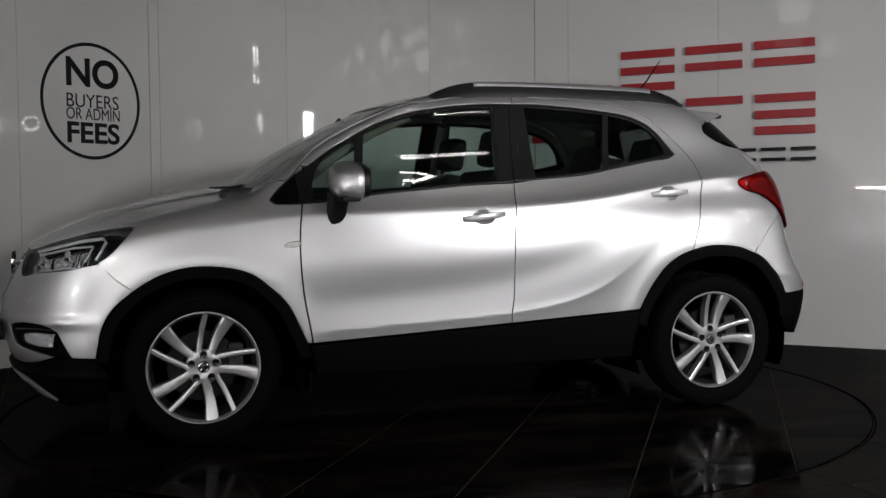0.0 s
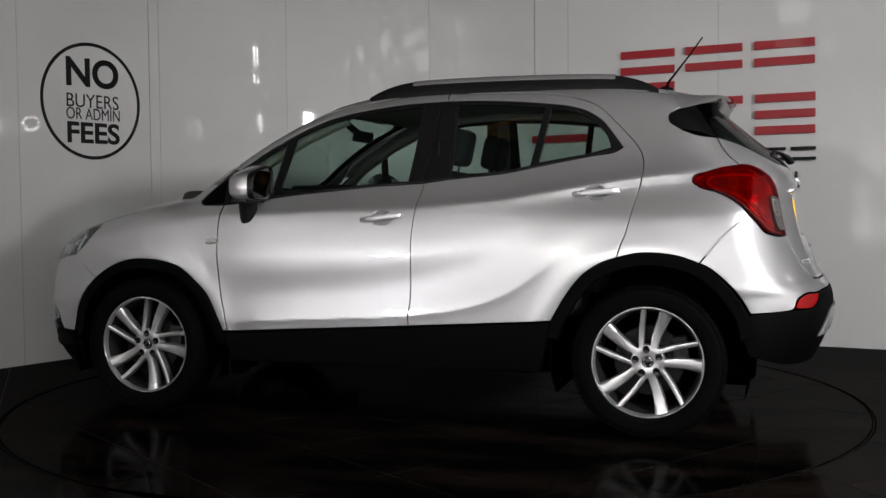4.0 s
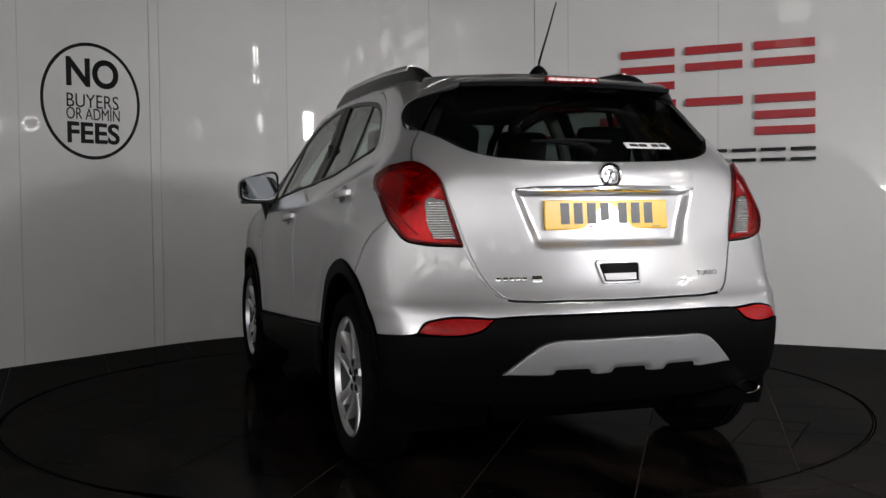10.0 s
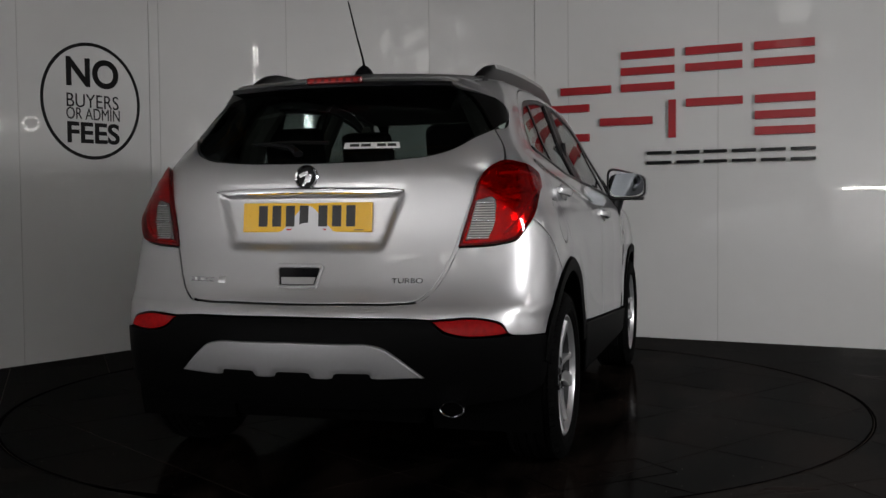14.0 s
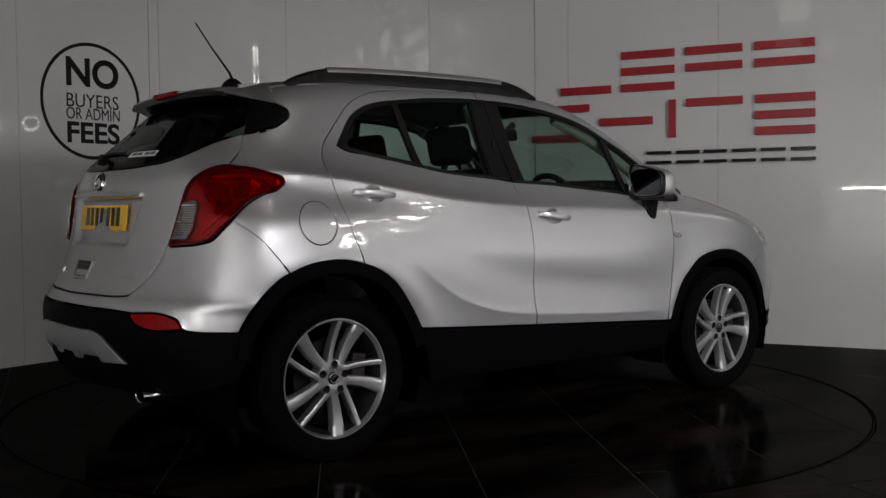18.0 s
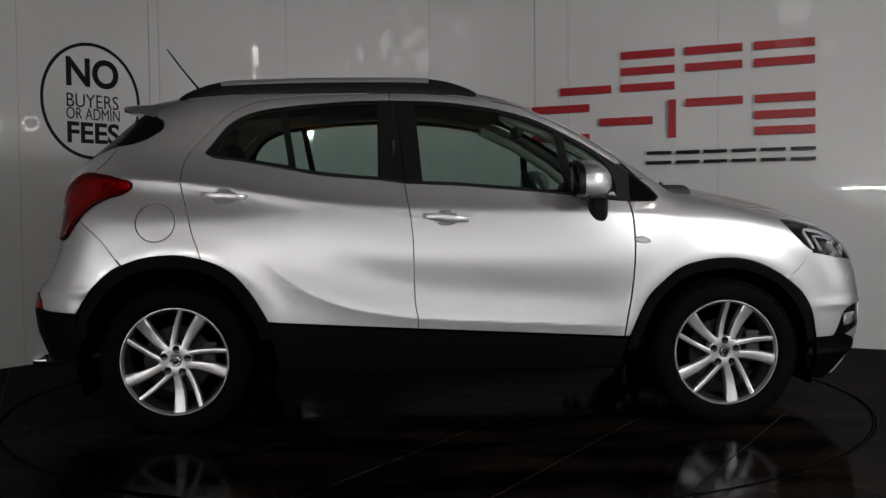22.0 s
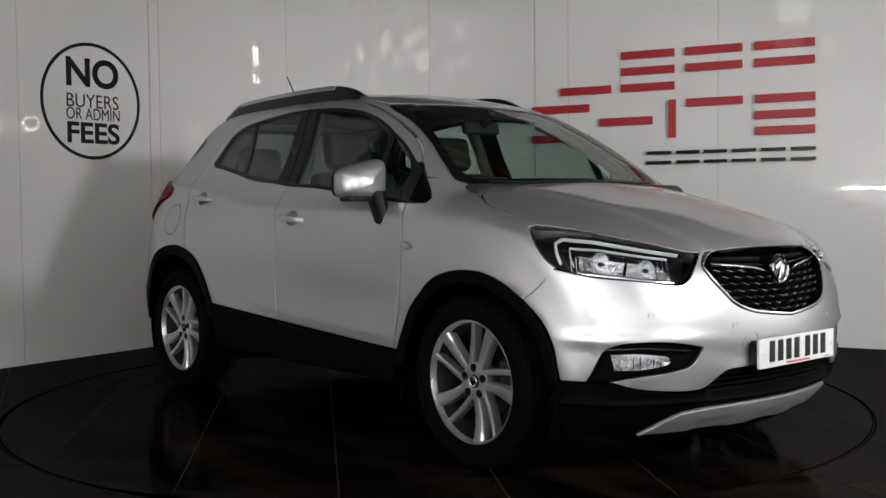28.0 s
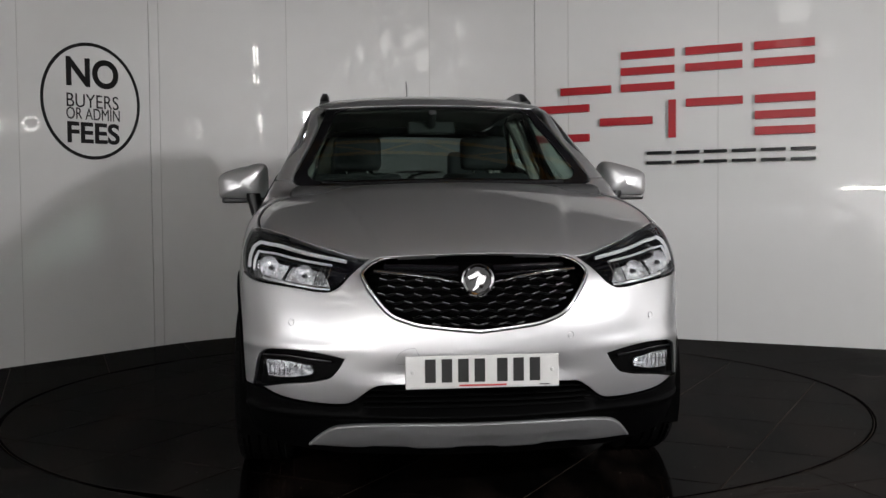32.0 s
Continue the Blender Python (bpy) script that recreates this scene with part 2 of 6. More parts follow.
def box(w, d, h, at=(0, 0, 0), bevel=0.0, turn=None, seg=2):
    bm = bmesh.new()
    bmesh.ops.create_cube(bm, size=1)
    bmesh.ops.scale(bm, vec=(w, d, h), verts=bm.verts)
    if bevel:
        bmesh.ops.bevel(bm, geom=bm.edges[:], offset=bevel, segments=seg, affect="EDGES", profile=0.6)
    if turn is not None:
        bmesh.ops.transform(bm, matrix=turn, verts=bm.verts)
    bmesh.ops.translate(bm, vec=at, verts=bm.verts)
    return bm


def lathe(profile, n=64, axis="y", close=False):
    """Turns (radius, offset) pairs round an axis."""
    verts, faces = [], []
    k = len(profile)
    for i in range(n):
        a = 2 * math.pi * i / n
        for r, o in profile:
            c, s = r * math.cos(a), r * math.sin(a)
            verts.append((c, o, s) if axis == "y" else ((c, s, o) if axis == "z" else (o, c, s)))
    for i in range(n):
        j = (i + 1) % n
        for q in range(k if close else k - 1):
            w = (q + 1) % k
            faces.append((i * k + q, i * k + w, j * k + w, j * k + q))
    bm = bmesh.new()
    vs = [bm.verts.new(v) for v in verts]
    for f in faces:
        bm.faces.new([vs[i] for i in f])
    bmesh.ops.remove_doubles(bm, verts=bm.verts, dist=1e-5)
    return bm


def tube(points, radius, n=10, closed=False, squash=1.0):
    """A round bar along a line of points; radius may be a list."""
    pts = [Vector(p) for p in points]
    m = len(pts)
    rad = radius if isinstance(radius, (list, tuple)) else [radius] * m
    bm = bmesh.new()
    rings = []
    for i, p in enumerate(pts):
        a = pts[i - 1] if (i or closed) else p
        b = pts[(i + 1) % m] if (i < m - 1 or closed) else p
        d = (b - a).normalized()
        u = d.cross(Vector((0, 0, 1)))
        if u.length < 1e-3:
            u = d.cross(Vector((0, 1, 0)))
        u.normalize()
        v = u.cross(d).normalized()
        rings.append([bm.verts.new(p + (u * math.cos(t) + v * math.sin(t) * squash) * rad[i])
                      for t in (2 * math.pi * q / n for q in range(n))])
    for i in range(m if closed else m - 1):
        a, b = rings[i], rings[(i + 1) % m]
        for q in range(n):
            bm.faces.new((a[q], a[(q + 1) % n], b[(q + 1) % n], b[q]))
    if not closed:
        bm.faces.new(rings[0])
        bm.faces.new(rings[-1])
    return bm


def prism(outline, axis, a, b, bevel=0.0):
    """A flat outline pushed along an axis (0, 1, 2) from a to b."""
    bm = bmesh.new()

    def at(p, h):
        q = [0, 0, 0]
        r = [i for i in range(3) if i != axis]
        q[axis], q[r[0]], q[r[1]] = h, p[0], p[1]
        return q
    lo = [bm.verts.new(at(p, a)) for p in outline]
    hi = [bm.verts.new(at(p, b)) for p in outline]
    n = len(outline)
    bm.faces.new(lo)
    bm.faces.new(hi)
    for i in range(n):
        bm.faces.new((lo[i], lo[(i + 1) % n], hi[(i + 1) % n], hi[i]))
    bmesh.ops.recalc_face_normals(bm, faces=bm.faces)
    if bevel:
        bmesh.ops.bevel(bm, geom=bm.edges[:], offset=bevel, segments=2, affect="EDGES")
    return bm


def empty(name, label="", category="", group="", kind="", at=(0, 0, 0)):
    ob = new(name)
    ob.empty_display_size = 0.2
    ob.location = at
    return tagged(ob, label, category, group, kind)


def lettering(name, text, size, material, parent=None, bold=0.0, depth=0.002, width=None):
    """Words in the built-in font as a flat mesh, centred, in the xz plane, facing -y."""
    cu = bpy.data.curves.new(name, "FONT")
    cu.body, cu.size, cu.extrude, cu.offset = text, size, depth, bold
    cu.align_x, cu.align_y = "CENTER", "CENTER"
    tmp = new(name, cu)
    bpy.context.view_layer.update()
    me = bpy.data.meshes.new_from_object(tmp.evaluated_get(bpy.context.evaluated_depsgraph_get()))
    bpy.data.objects.remove(tmp)
    co = np.array([v.co for v in me.vertices])
    mid = (co.max(0) + co.min(0)) / 2
    sx = width / (co[:, 0].max() - co[:, 0].min()) if width else 1
    sy = size / (co[:, 1].max() - co[:, 1].min())
    for v in me.vertices:
        v.co = ((v.co.x - mid[0]) * sx, -v.co.z, (v.co.y - mid[1]) * sy)
    me.materials.clear()
    me.materials.append(material)
    ob = new(name, me)
    if parent is not None:
        ob.parent = parent
    return ob


# ------------------------------------------------------------------ the car's closed body as a field

class Spline:
    """natural cubic through knots, straight beyond its ends"""
    def __init__(self,*k):
        self.x=np.array(k[0::2],float); self.y=np.array(k[1::2],float)
        n=len(self.x); hh=np.diff(self.x); A=np.eye(n); b=np.zeros(n)
        for i in range(1,n-1):
            A[i,i-1:i+2]=hh[i-1],2*(hh[i-1]+hh[i]),hh[i]
            b[i]=6*((self.y[i+1]-self.y[i])/hh[i]-(self.y[i]-self.y[i-1])/hh[i-1])
        self.m=np.linalg.solve(A,b)
        q=np.linspace(self.x[0]-1.2,self.x[-1]+1.2,6000); k=np.clip(np.searchsorted(self.x,q)-1,0,n-2)
        x0,x1=self.x[k],self.x[k+1]; hh=x1-x0; c=np.clip(q,self.x[0],self.x[-1])
        a,b=(x1-c)/hh,(c-x0)/hh; m0,m1=self.m[k],self.m[k+1]
        v=a*self.y[k]+b*self.y[k+1]+((a**3-a)*m0+(b**3-b)*m1)*hh*hh/6
        d=(self.y[k+1]-self.y[k])/hh+((3*b*b-1)*m1-(3*a*a-1)*m0)*hh/6
        self.q,self.v=q,v+d*(q-c)
    def __call__(self,t): return np.interp(t,self.q,self.v)
def smax(a,b,r):
    t=np.maximum(r-np.abs(a-b),0)/r
    return np.maximum(a,b)+t**3*r/6
SIDE_Z=Spline(.12,.80,.22,.845,.34,.866,.47,.873,.60,.875,.72,.878,.82,.878,.92,.868,1.0,.848,1.08,.808,1.2,.745,1.3,.693,1.42,.645,1.52,.608,1.6,.575,1.68,.53)
SIDE_F=Spline(.3,0,.7,.002,.95,.012,1.28,.012,1.6,.035,1.9,.095,2.15,.19)
SIDE_R=Spline(-2.1,.15,-1.95,.085,-1.8,.038,-1.6,.0,-1.4,-.008,-1.15,0,-1.0,0)
FRONT=Spline(.12,1.93,.2,2.03,.3,2.12,.42,2.165,.55,2.17,.65,2.16,.75,2.13,.85,2.085,.93,2.01,1.02,1.88)
REAR=Spline(.15,-1.9,.3,-2.0,.43,-2.06,.55,-2.085,.64,-2.07,.71,-2.027,.8,-1.985,.9,-1.955,1.02,-1.935,1.12,-1.92,1.18,-1.90,1.25,-1.845,1.35,-1.725,1.45,-1.61,1.55,-1.49,1.62,-1.40)
BONNET=Spline(.6,1.14,.95,1.145,1.2,1.128,1.47,1.075,1.73,1.005,1.9,.94,2.02,.89,2.15,.82)
SCREEN=Spline(1.05,1.26,1.10,1.18,1.23,.985,1.371,.755,1.513,.485,1.6,.295,1.66,.14)
ROOF=Spline(-1.9,1.49,-1.6,1.555,-1.3,1.602,-.9,1.633,-.4,1.643,0,1.63,.3,1.585,.6,1.50)
SCOOP=Spline(-.95,.98,-.8,.89,-.5,.775,-.15,.69,.3,.64,.85,.60)
BLADE=Spline(-1.0,.90,-.85,.775,-.7,.665,-.45,.565,-.15,.52,.3,.495,.85,.465)
CREASE=Spline(-1.75,1.19,-1.5,1.18,-1.25,1.16,-1.0,1.125,-.6,1.065,-.2,1.035,.2,1.022,.6,1.01,.9,1.0,1.2,.975,1.5,.94)
def hollow(x,z):
    """the door's scoop, the blade under it that sweeps up to the rear arch, and the flared arches"""
    xx=np.clip(x,-1.05,.95)
    fade=1/(1+np.exp((x-.74)/.05))/(1+np.exp(-(x+.74)/.07))
    a=-.0046*fade*np.exp(-((z-SCOOP(xx))/.085)**2)
    b=.0046*fade*np.exp(-np.sqrt((z-BLADE(xx))**2+1.6e-5)/.04)
    f=0.
    for cx,r in((1.278,.47),(-1.278,.50)):
        d=np.sqrt((x-cx)**2+(z-.335)**2)
        f=f+.006*np.exp(-((d-r)/.06)**2)*(z>.2)
    c=z-CREASE(np.clip(x,-1.75,1.5))
    on=np.clip((x+1.75)/.35,0,1)*np.clip((1.25-x)/.6,0,1)
    on=on*(1+1.2*np.clip((-.1-x)/.8,0,1))
    return a+b+f+.0215*on*(np.exp((.009-np.sqrt(c*c+8.1e-5))/np.where(c<0,.085,.06))-.35*np.exp(-(c/.16)**2))
def shell(x,y,z):
    """distance-like field of the car's closed body, negative inside"""
    y=np.abs(y); yy=np.minimum(y,1.2)**2
    side=y-(SIDE_Z(z)+hollow(x,z)-np.where(x>.3,SIDE_F(x),0)-np.where(x<-1,SIDE_R(x),0))
    front=x-FRONT(z)+.38*yy
    rear=REAR(z)+.30*yy-x
    top=z-BONNET(x)+(.10+.05*np.clip(x-1,0,1))*yy
    screen=(x-SCREEN(z)+.27*yy)*.52
    roof=z-ROOF(x)+.10*yy
    up=-smax(-top,-smax(screen,roof,.10),.03)
    f=smax(smax(side,front,.24),np.where(z>1.15,.85,1)*rear,.18+.10*np.clip((z-1.0)/.2,0,1))
    pillar=np.clip((x-.10)/.2,0,1)*np.clip((1.18-x)/.2,0,1)*np.clip((z-1.03)/.10,0,1)
    return smax(f,up,.13-.085*pillar)
def cast(p,d,far=3.0):
    """first way out of the body from p along d"""
    p,d=np.broadcast_arrays(np.asarray(p,float),np.asarray(d,float))
    lo=np.zeros(len(p)); hi=np.full(len(p),far)
    for _ in range(24):
        m=(lo+hi)/2; q=p+m[:,None]*d
        ins=shell(q[:,0],q[:,1],q[:,2])<0
        lo=np.where(ins,m,lo); hi=np.where(ins,hi,m)
    return p+lo[:,None]*d
def normal(p,e=2e-3):
    g=np.stack([shell(*(p+e*k).T)-shell(*(p-e*k).T) for k in np.eye(3)],1)
    return g/np.linalg.norm(g,axis=1,keepdims=True)



FRONT_AXIS, REAR_AXIS, ARC = 1.2, -1.1, 0.9


def onto(kind, uv):
    """From a panel's flat plan (metres) to the body's skin."""
    a, b = uv[:, 0], uv[:, 1]
    o = np.zeros_like(a)
    if kind == "side":
        return cast(np.stack([a, o, b], 1), np.array([[0, 1.0, 0]]))
    if kind == "front":
        t = a / ARC
        return cast(np.stack([o + FRONT_AXIS, o, b], 1), np.stack([np.cos(t), np.sin(t), o], 1))
    if kind == "rear":
        t = a / ARC
        return cast(np.stack([o + REAR_AXIS, o, b], 1), np.stack([-np.cos(t), np.sin(t), o], 1))
    if kind == "top":
        return cast(np.stack([a, b, o + 0.8], 1), np.array([[0, 0, 1.0]]))
    return cast(np.stack([o - 0.3, a, b], 1), np.array([[1.0, 0, 0]]))


def outline(text, kind="side", step=0.012, both=False):
    """A smooth closed line through "a,b" marks; "!" keeps a corner. front and rear marks are degrees and metres.
    both: the marks are one half, from the middle line to the middle line, and are mirrored."""
    p, corner = [], []
    for w in text.split():
        corner.append(w.endswith("!"))
        a, b = w.rstrip("!").split(",")
        p.append((float(a), float(b)))
    p = np.array(p)
    if kind in ("front", "rear"):
        p[:, 0] = np.radians(p[:, 0]) * ARC
    if both:
        k = 1 if kind == "top" else 0
        q = p[::-1].copy()
        q[:, k] *= -1
        keep = np.abs(q[:, k]) > 1e-6
        p, corner = np.concatenate([p, q[keep]]), corner + [c for c, s in zip(corner[::-1], keep) if s]
    n, out = len(p), []
    d = np.roll(p, -1, 0) - p
    ln = np.linalg.norm(d, axis=1) + 1e-9
    u = d / ln[:, None]
    for i in range(n):
        j = (i + 1) % n
        ti = u[i] if corner[i] else (u[i - 1] * ln[i] + u[i] * ln[i - 1]) / (ln[i] + ln[i - 1])
        tj = u[i] if corner[j] else (u[i] * ln[j] + u[j] * ln[i]) / (ln[i] + ln[j])
        m = max(1, int(round(ln[i] / step)))
        for s in np.arange(m) / m:
            h1, h2, h3, h4 = 2 * s**3 - 3 * s**2 + 1, s**3 - 2 * s**2 + s, -2 * s**3 + 3 * s**2, s**3 - s**2
            out.append(h1 * p[i] + h2 * ln[i] * ti + h3 * p[j] + h4 * ln[i] * tj)
    return np.array(out)


def turned(p):
    x, y = p.T
    return 0.5 * np.sum(x * np.roll(y, -1) - np.roll(x, -1) * y)


def inset(p, d):
    """Moves a closed line inwards by d."""
    e = np.roll(p, -1, 0) - p
    e /= np.linalg.norm(e, axis=1, keepdims=True) + 1e-12
    nrm = np.stack([-e[:, 1], e[:, 0]], 1) * np.sign(turned(p))
    m = nrm + np.roll(nrm, 1, 0)
    k = np.sum(m * m, 1)
    return p + m * (2 * d / np.maximum(k, 0.8))[:, None]


def inside(q, poly):
    x, y = q[:, 0][:, None], q[:, 1][:, None]
    a, b = poly, np.roll(poly, -1, 0)
    cond = (a[:, 1] > y) != (b[:, 1] > y)
    xx = a[:, 0] + (y - a[:, 1]) * (b[:, 0] - a[:, 0]) / (b[:, 1] - a[:, 1] + 1e-15)
    return (np.sum(cond & (x < xx), 1) % 2) == 1


def clearance(q, poly):
    a, b = poly, np.roll(poly, -1, 0)
    best = np.full(len(q), 9.0)
    for s, e in zip(a, b):
        d = e - s
        t = np.clip(((q - s) @ d) / (d @ d + 1e-15), 0, 1)
        best = np.minimum(best, np.linalg.norm(q - s - t[:, None] * d, axis=1))
    return best


def fill(loops, step):
    """Points and triangles inside the first loop and outside the others, over an even grid."""
    from mathutils import geometry
    main = loops[0]
    lo, hi = main.min(0), main.max(0)
    g = []
    for r, y in enumerate(np.arange(lo[1], hi[1], step * 0.87)):
        xs = np.arange(lo[0] + (step / 2 if r % 2 else 0), hi[0], step)
        g.append(np.stack([xs, np.full_like(xs, y)], 1))
    g = np.concatenate(g) if g else np.zeros((0, 2))
    ok = inside(g, main)
    for h in loops[1:]:
        ok &= ~inside(g, h)
    g = g[ok]
    for h in loops:
        if len(g):
            g = g[clearance(g, h) > step * 0.45]
    pts, edges = [], []
    for h in loops:
        k = len(pts)
        pts += [Vector(p) for p in h]
        edges += [(k + i, k + (i + 1) % len(h)) for i in range(len(h))]
    pts += [Vector(p) for p in g]
    v, _, f, orig, _, _ = geometry.delaunay_2d_cdt(pts, edges, [], 0, 1e-7)
    v = np.array([tuple(q) for q in v])
    f = np.array([t for t in f if len(t) == 3])
    c = v[f].mean(1)
    ok = inside(c, main)
    for h in loops[1:]:
        ok &= ~inside(c, h)
    return v, f[ok]


def panel(name, kind, line, material, parent, sgn=1, out=0.0, holes=(), step=0.03, gap=0.0013, depth=0.016, edge=0.0022,
          label="", shape=None):
    """One pressed sheet of the body: its flat outline laid on the skin, edges rolled inwards. out: how far it stands proud;
    shape: an extra height over the plan."""
    loops = [inset(line, gap)] + [inset(h, -gap) for h in holes]
    tops = [inset(loops[0], edge)] + [inset(h, -edge) for h in loops[1:]]
    v, f = fill(tops, step)

    def up(uv, drop):
        p = onto(kind, uv)
        n = normal(p)
        h = out + (shape(uv, p) if shape else 0.0)
        return p + n * (np.broadcast_to(h, len(p))[:, None] - drop), n
    verts, norms = up(v, 0.0)
    if shape is not None:
        e = 1e-3
        pa, pb = up(v + [e, 0], 0)[0], up(v + [0, e], 0)[0]
        c = np.cross(pa - verts, pb - verts)
        c /= np.linalg.norm(c, axis=1, keepdims=True) + 1e-12
        norms = c * np.sign(np.sum(c * norms, 1))[:, None]
    verts, norms, faces = list(verts), list(norms), [tuple(t) for t in f]
    tri = np.array(verts)[f]
    fl = np.sum(np.cross(tri[:, 1] - tri[:, 0], tri[:, 2] - tri[:, 0]) * np.array(norms)[f[:, 0]], 1) < 0
    faces = [t[::-1] if w else t for t, w in zip(faces, fl)]
    for full, top in zip(loops, tops):
        n = len(full)
        ring = []
        mid = full + (top - full) * 0.3
        p_top, n_top = up(top, 0.0)
        p_mid, n_mid = up(mid, edge * 0.3)
        p_low, n_low = up(full, edge)
        p_deep, _ = up(full, depth)
        od = p_low - p_top
        od /= np.linalg.norm(od, axis=1, keepdims=True) + 1e-12
        k = len(verts)
        for p, nn in ((p_top, n_top), (p_mid, n_top * 0.7 + od * 0.7), (p_low, n_top * 0.2 + od), (p_deep, od)):
            verts += list(p)
            norms += list(nn / (np.linalg.norm(nn, axis=1, keepdims=True) + 1e-12))
        for lv in range(3):
            for i in range(n):
                j = (i + 1) % n
                q = (k + lv * n + i, k + lv * n + j, k + (lv + 1) * n + j, k + (lv + 1) * n + i)
                a, b, c = (np.array(verts[w]) for w in q[:3])
                if np.dot(np.cross(b - a, c - a), norms[q[0]] + norms[q[3]]) < 0:
                    q = q[::-1]
                faces.append(q)
    verts, norms = np.array(verts), np.array(norms)
    if sgn < 0:
        verts[:, 1] *= -1
        norms[:, 1] *= -1
        faces = [t[::-1] for t in faces]
    return mesh_part(name, verts, faces, material, parent, label, norms)


def skin(kind, a, b, sgn=1, out=0.0):
    """Place and normal on the body at one mark (degrees for front and rear)."""
    a = math.radians(a) * ARC if kind in ("front", "rear") else a
    p = onto(kind, np.array([[a, b]], float))
    n = normal(p)
    p = p + n * out
    return Vector((p[0, 0], p[0, 1] * sgn, p[0, 2])), Vector((n[0, 0], n[0, 1] * sgn, n[0, 2]))

# ------------------------------------------------------------------ the place: floor, walls, ceiling
LEFT_A, LEFT_D = Vector((-2.855, 1.075, 0)), Vector((0.5869, 0.8097, 0))
RIGHT_A, RIGHT_D = Vector((1.856, 2.220, 0)), Vector((0.8827, -0.4699, 0))
WALL_H = 3.0
SOUTH_H = 4.6
ROOM_H = 7.0
DISC_R = 2.235


CORNER, TANGENT = LEFT_A + LEFT_D * 3.2555, 2.0
BEND_TURN = math.atan2(LEFT_D.y, LEFT_D.x) - math.atan2(RIGHT_D.y, RIGHT_D.x)
BEND_R = TANGENT / math.tan(BEND_TURN / 2)


def bend(a):
    """The corner sheet in plan: an arc tangent to both runs; a runs along it in metres."""
    turn = a / BEND_R
    side = Vector((LEFT_D.y, -LEFT_D.x, 0))
    start = CORNER - LEFT_D * TANGENT
    return start + LEFT_D * (BEND_R * math.sin(turn)) + side * (BEND_R * (1 - math.cos(turn)))


BEND_JOINTS = (0.09, 1.195, 2.39)


def wall_panel(name, pts, z0, z1, parent):
    """A glossy panel bent along pts, 12 mm thick, with eased edges."""
    bm = bmesh.new()
    n = len(pts)
    rows = []
    for i, p in enumerate(pts):
        a, b = pts[max(0, i - 1)], pts[min(n - 1, i + 1)]
        d = (b - a).normalized()
        back = Vector((-d.y, d.x, 0))
        rows.append([bm.verts.new((q.x, q.y, z)) for q, z in ((p, z0), (p, z1), (p + back * 0.012, z1), (p + back * 0.012, z0))])
    for i in range(n - 1):
        for q in range(4):
            bm.faces.new((rows[i][q], rows[i][(q + 1) % 4], rows[i + 1][(q + 1) % 4], rows[i + 1][q]))
    bm.faces.new(rows[0])
    bm.faces.new(rows[-1])
    return part(name, bm, WALL, parent, smooth=True)


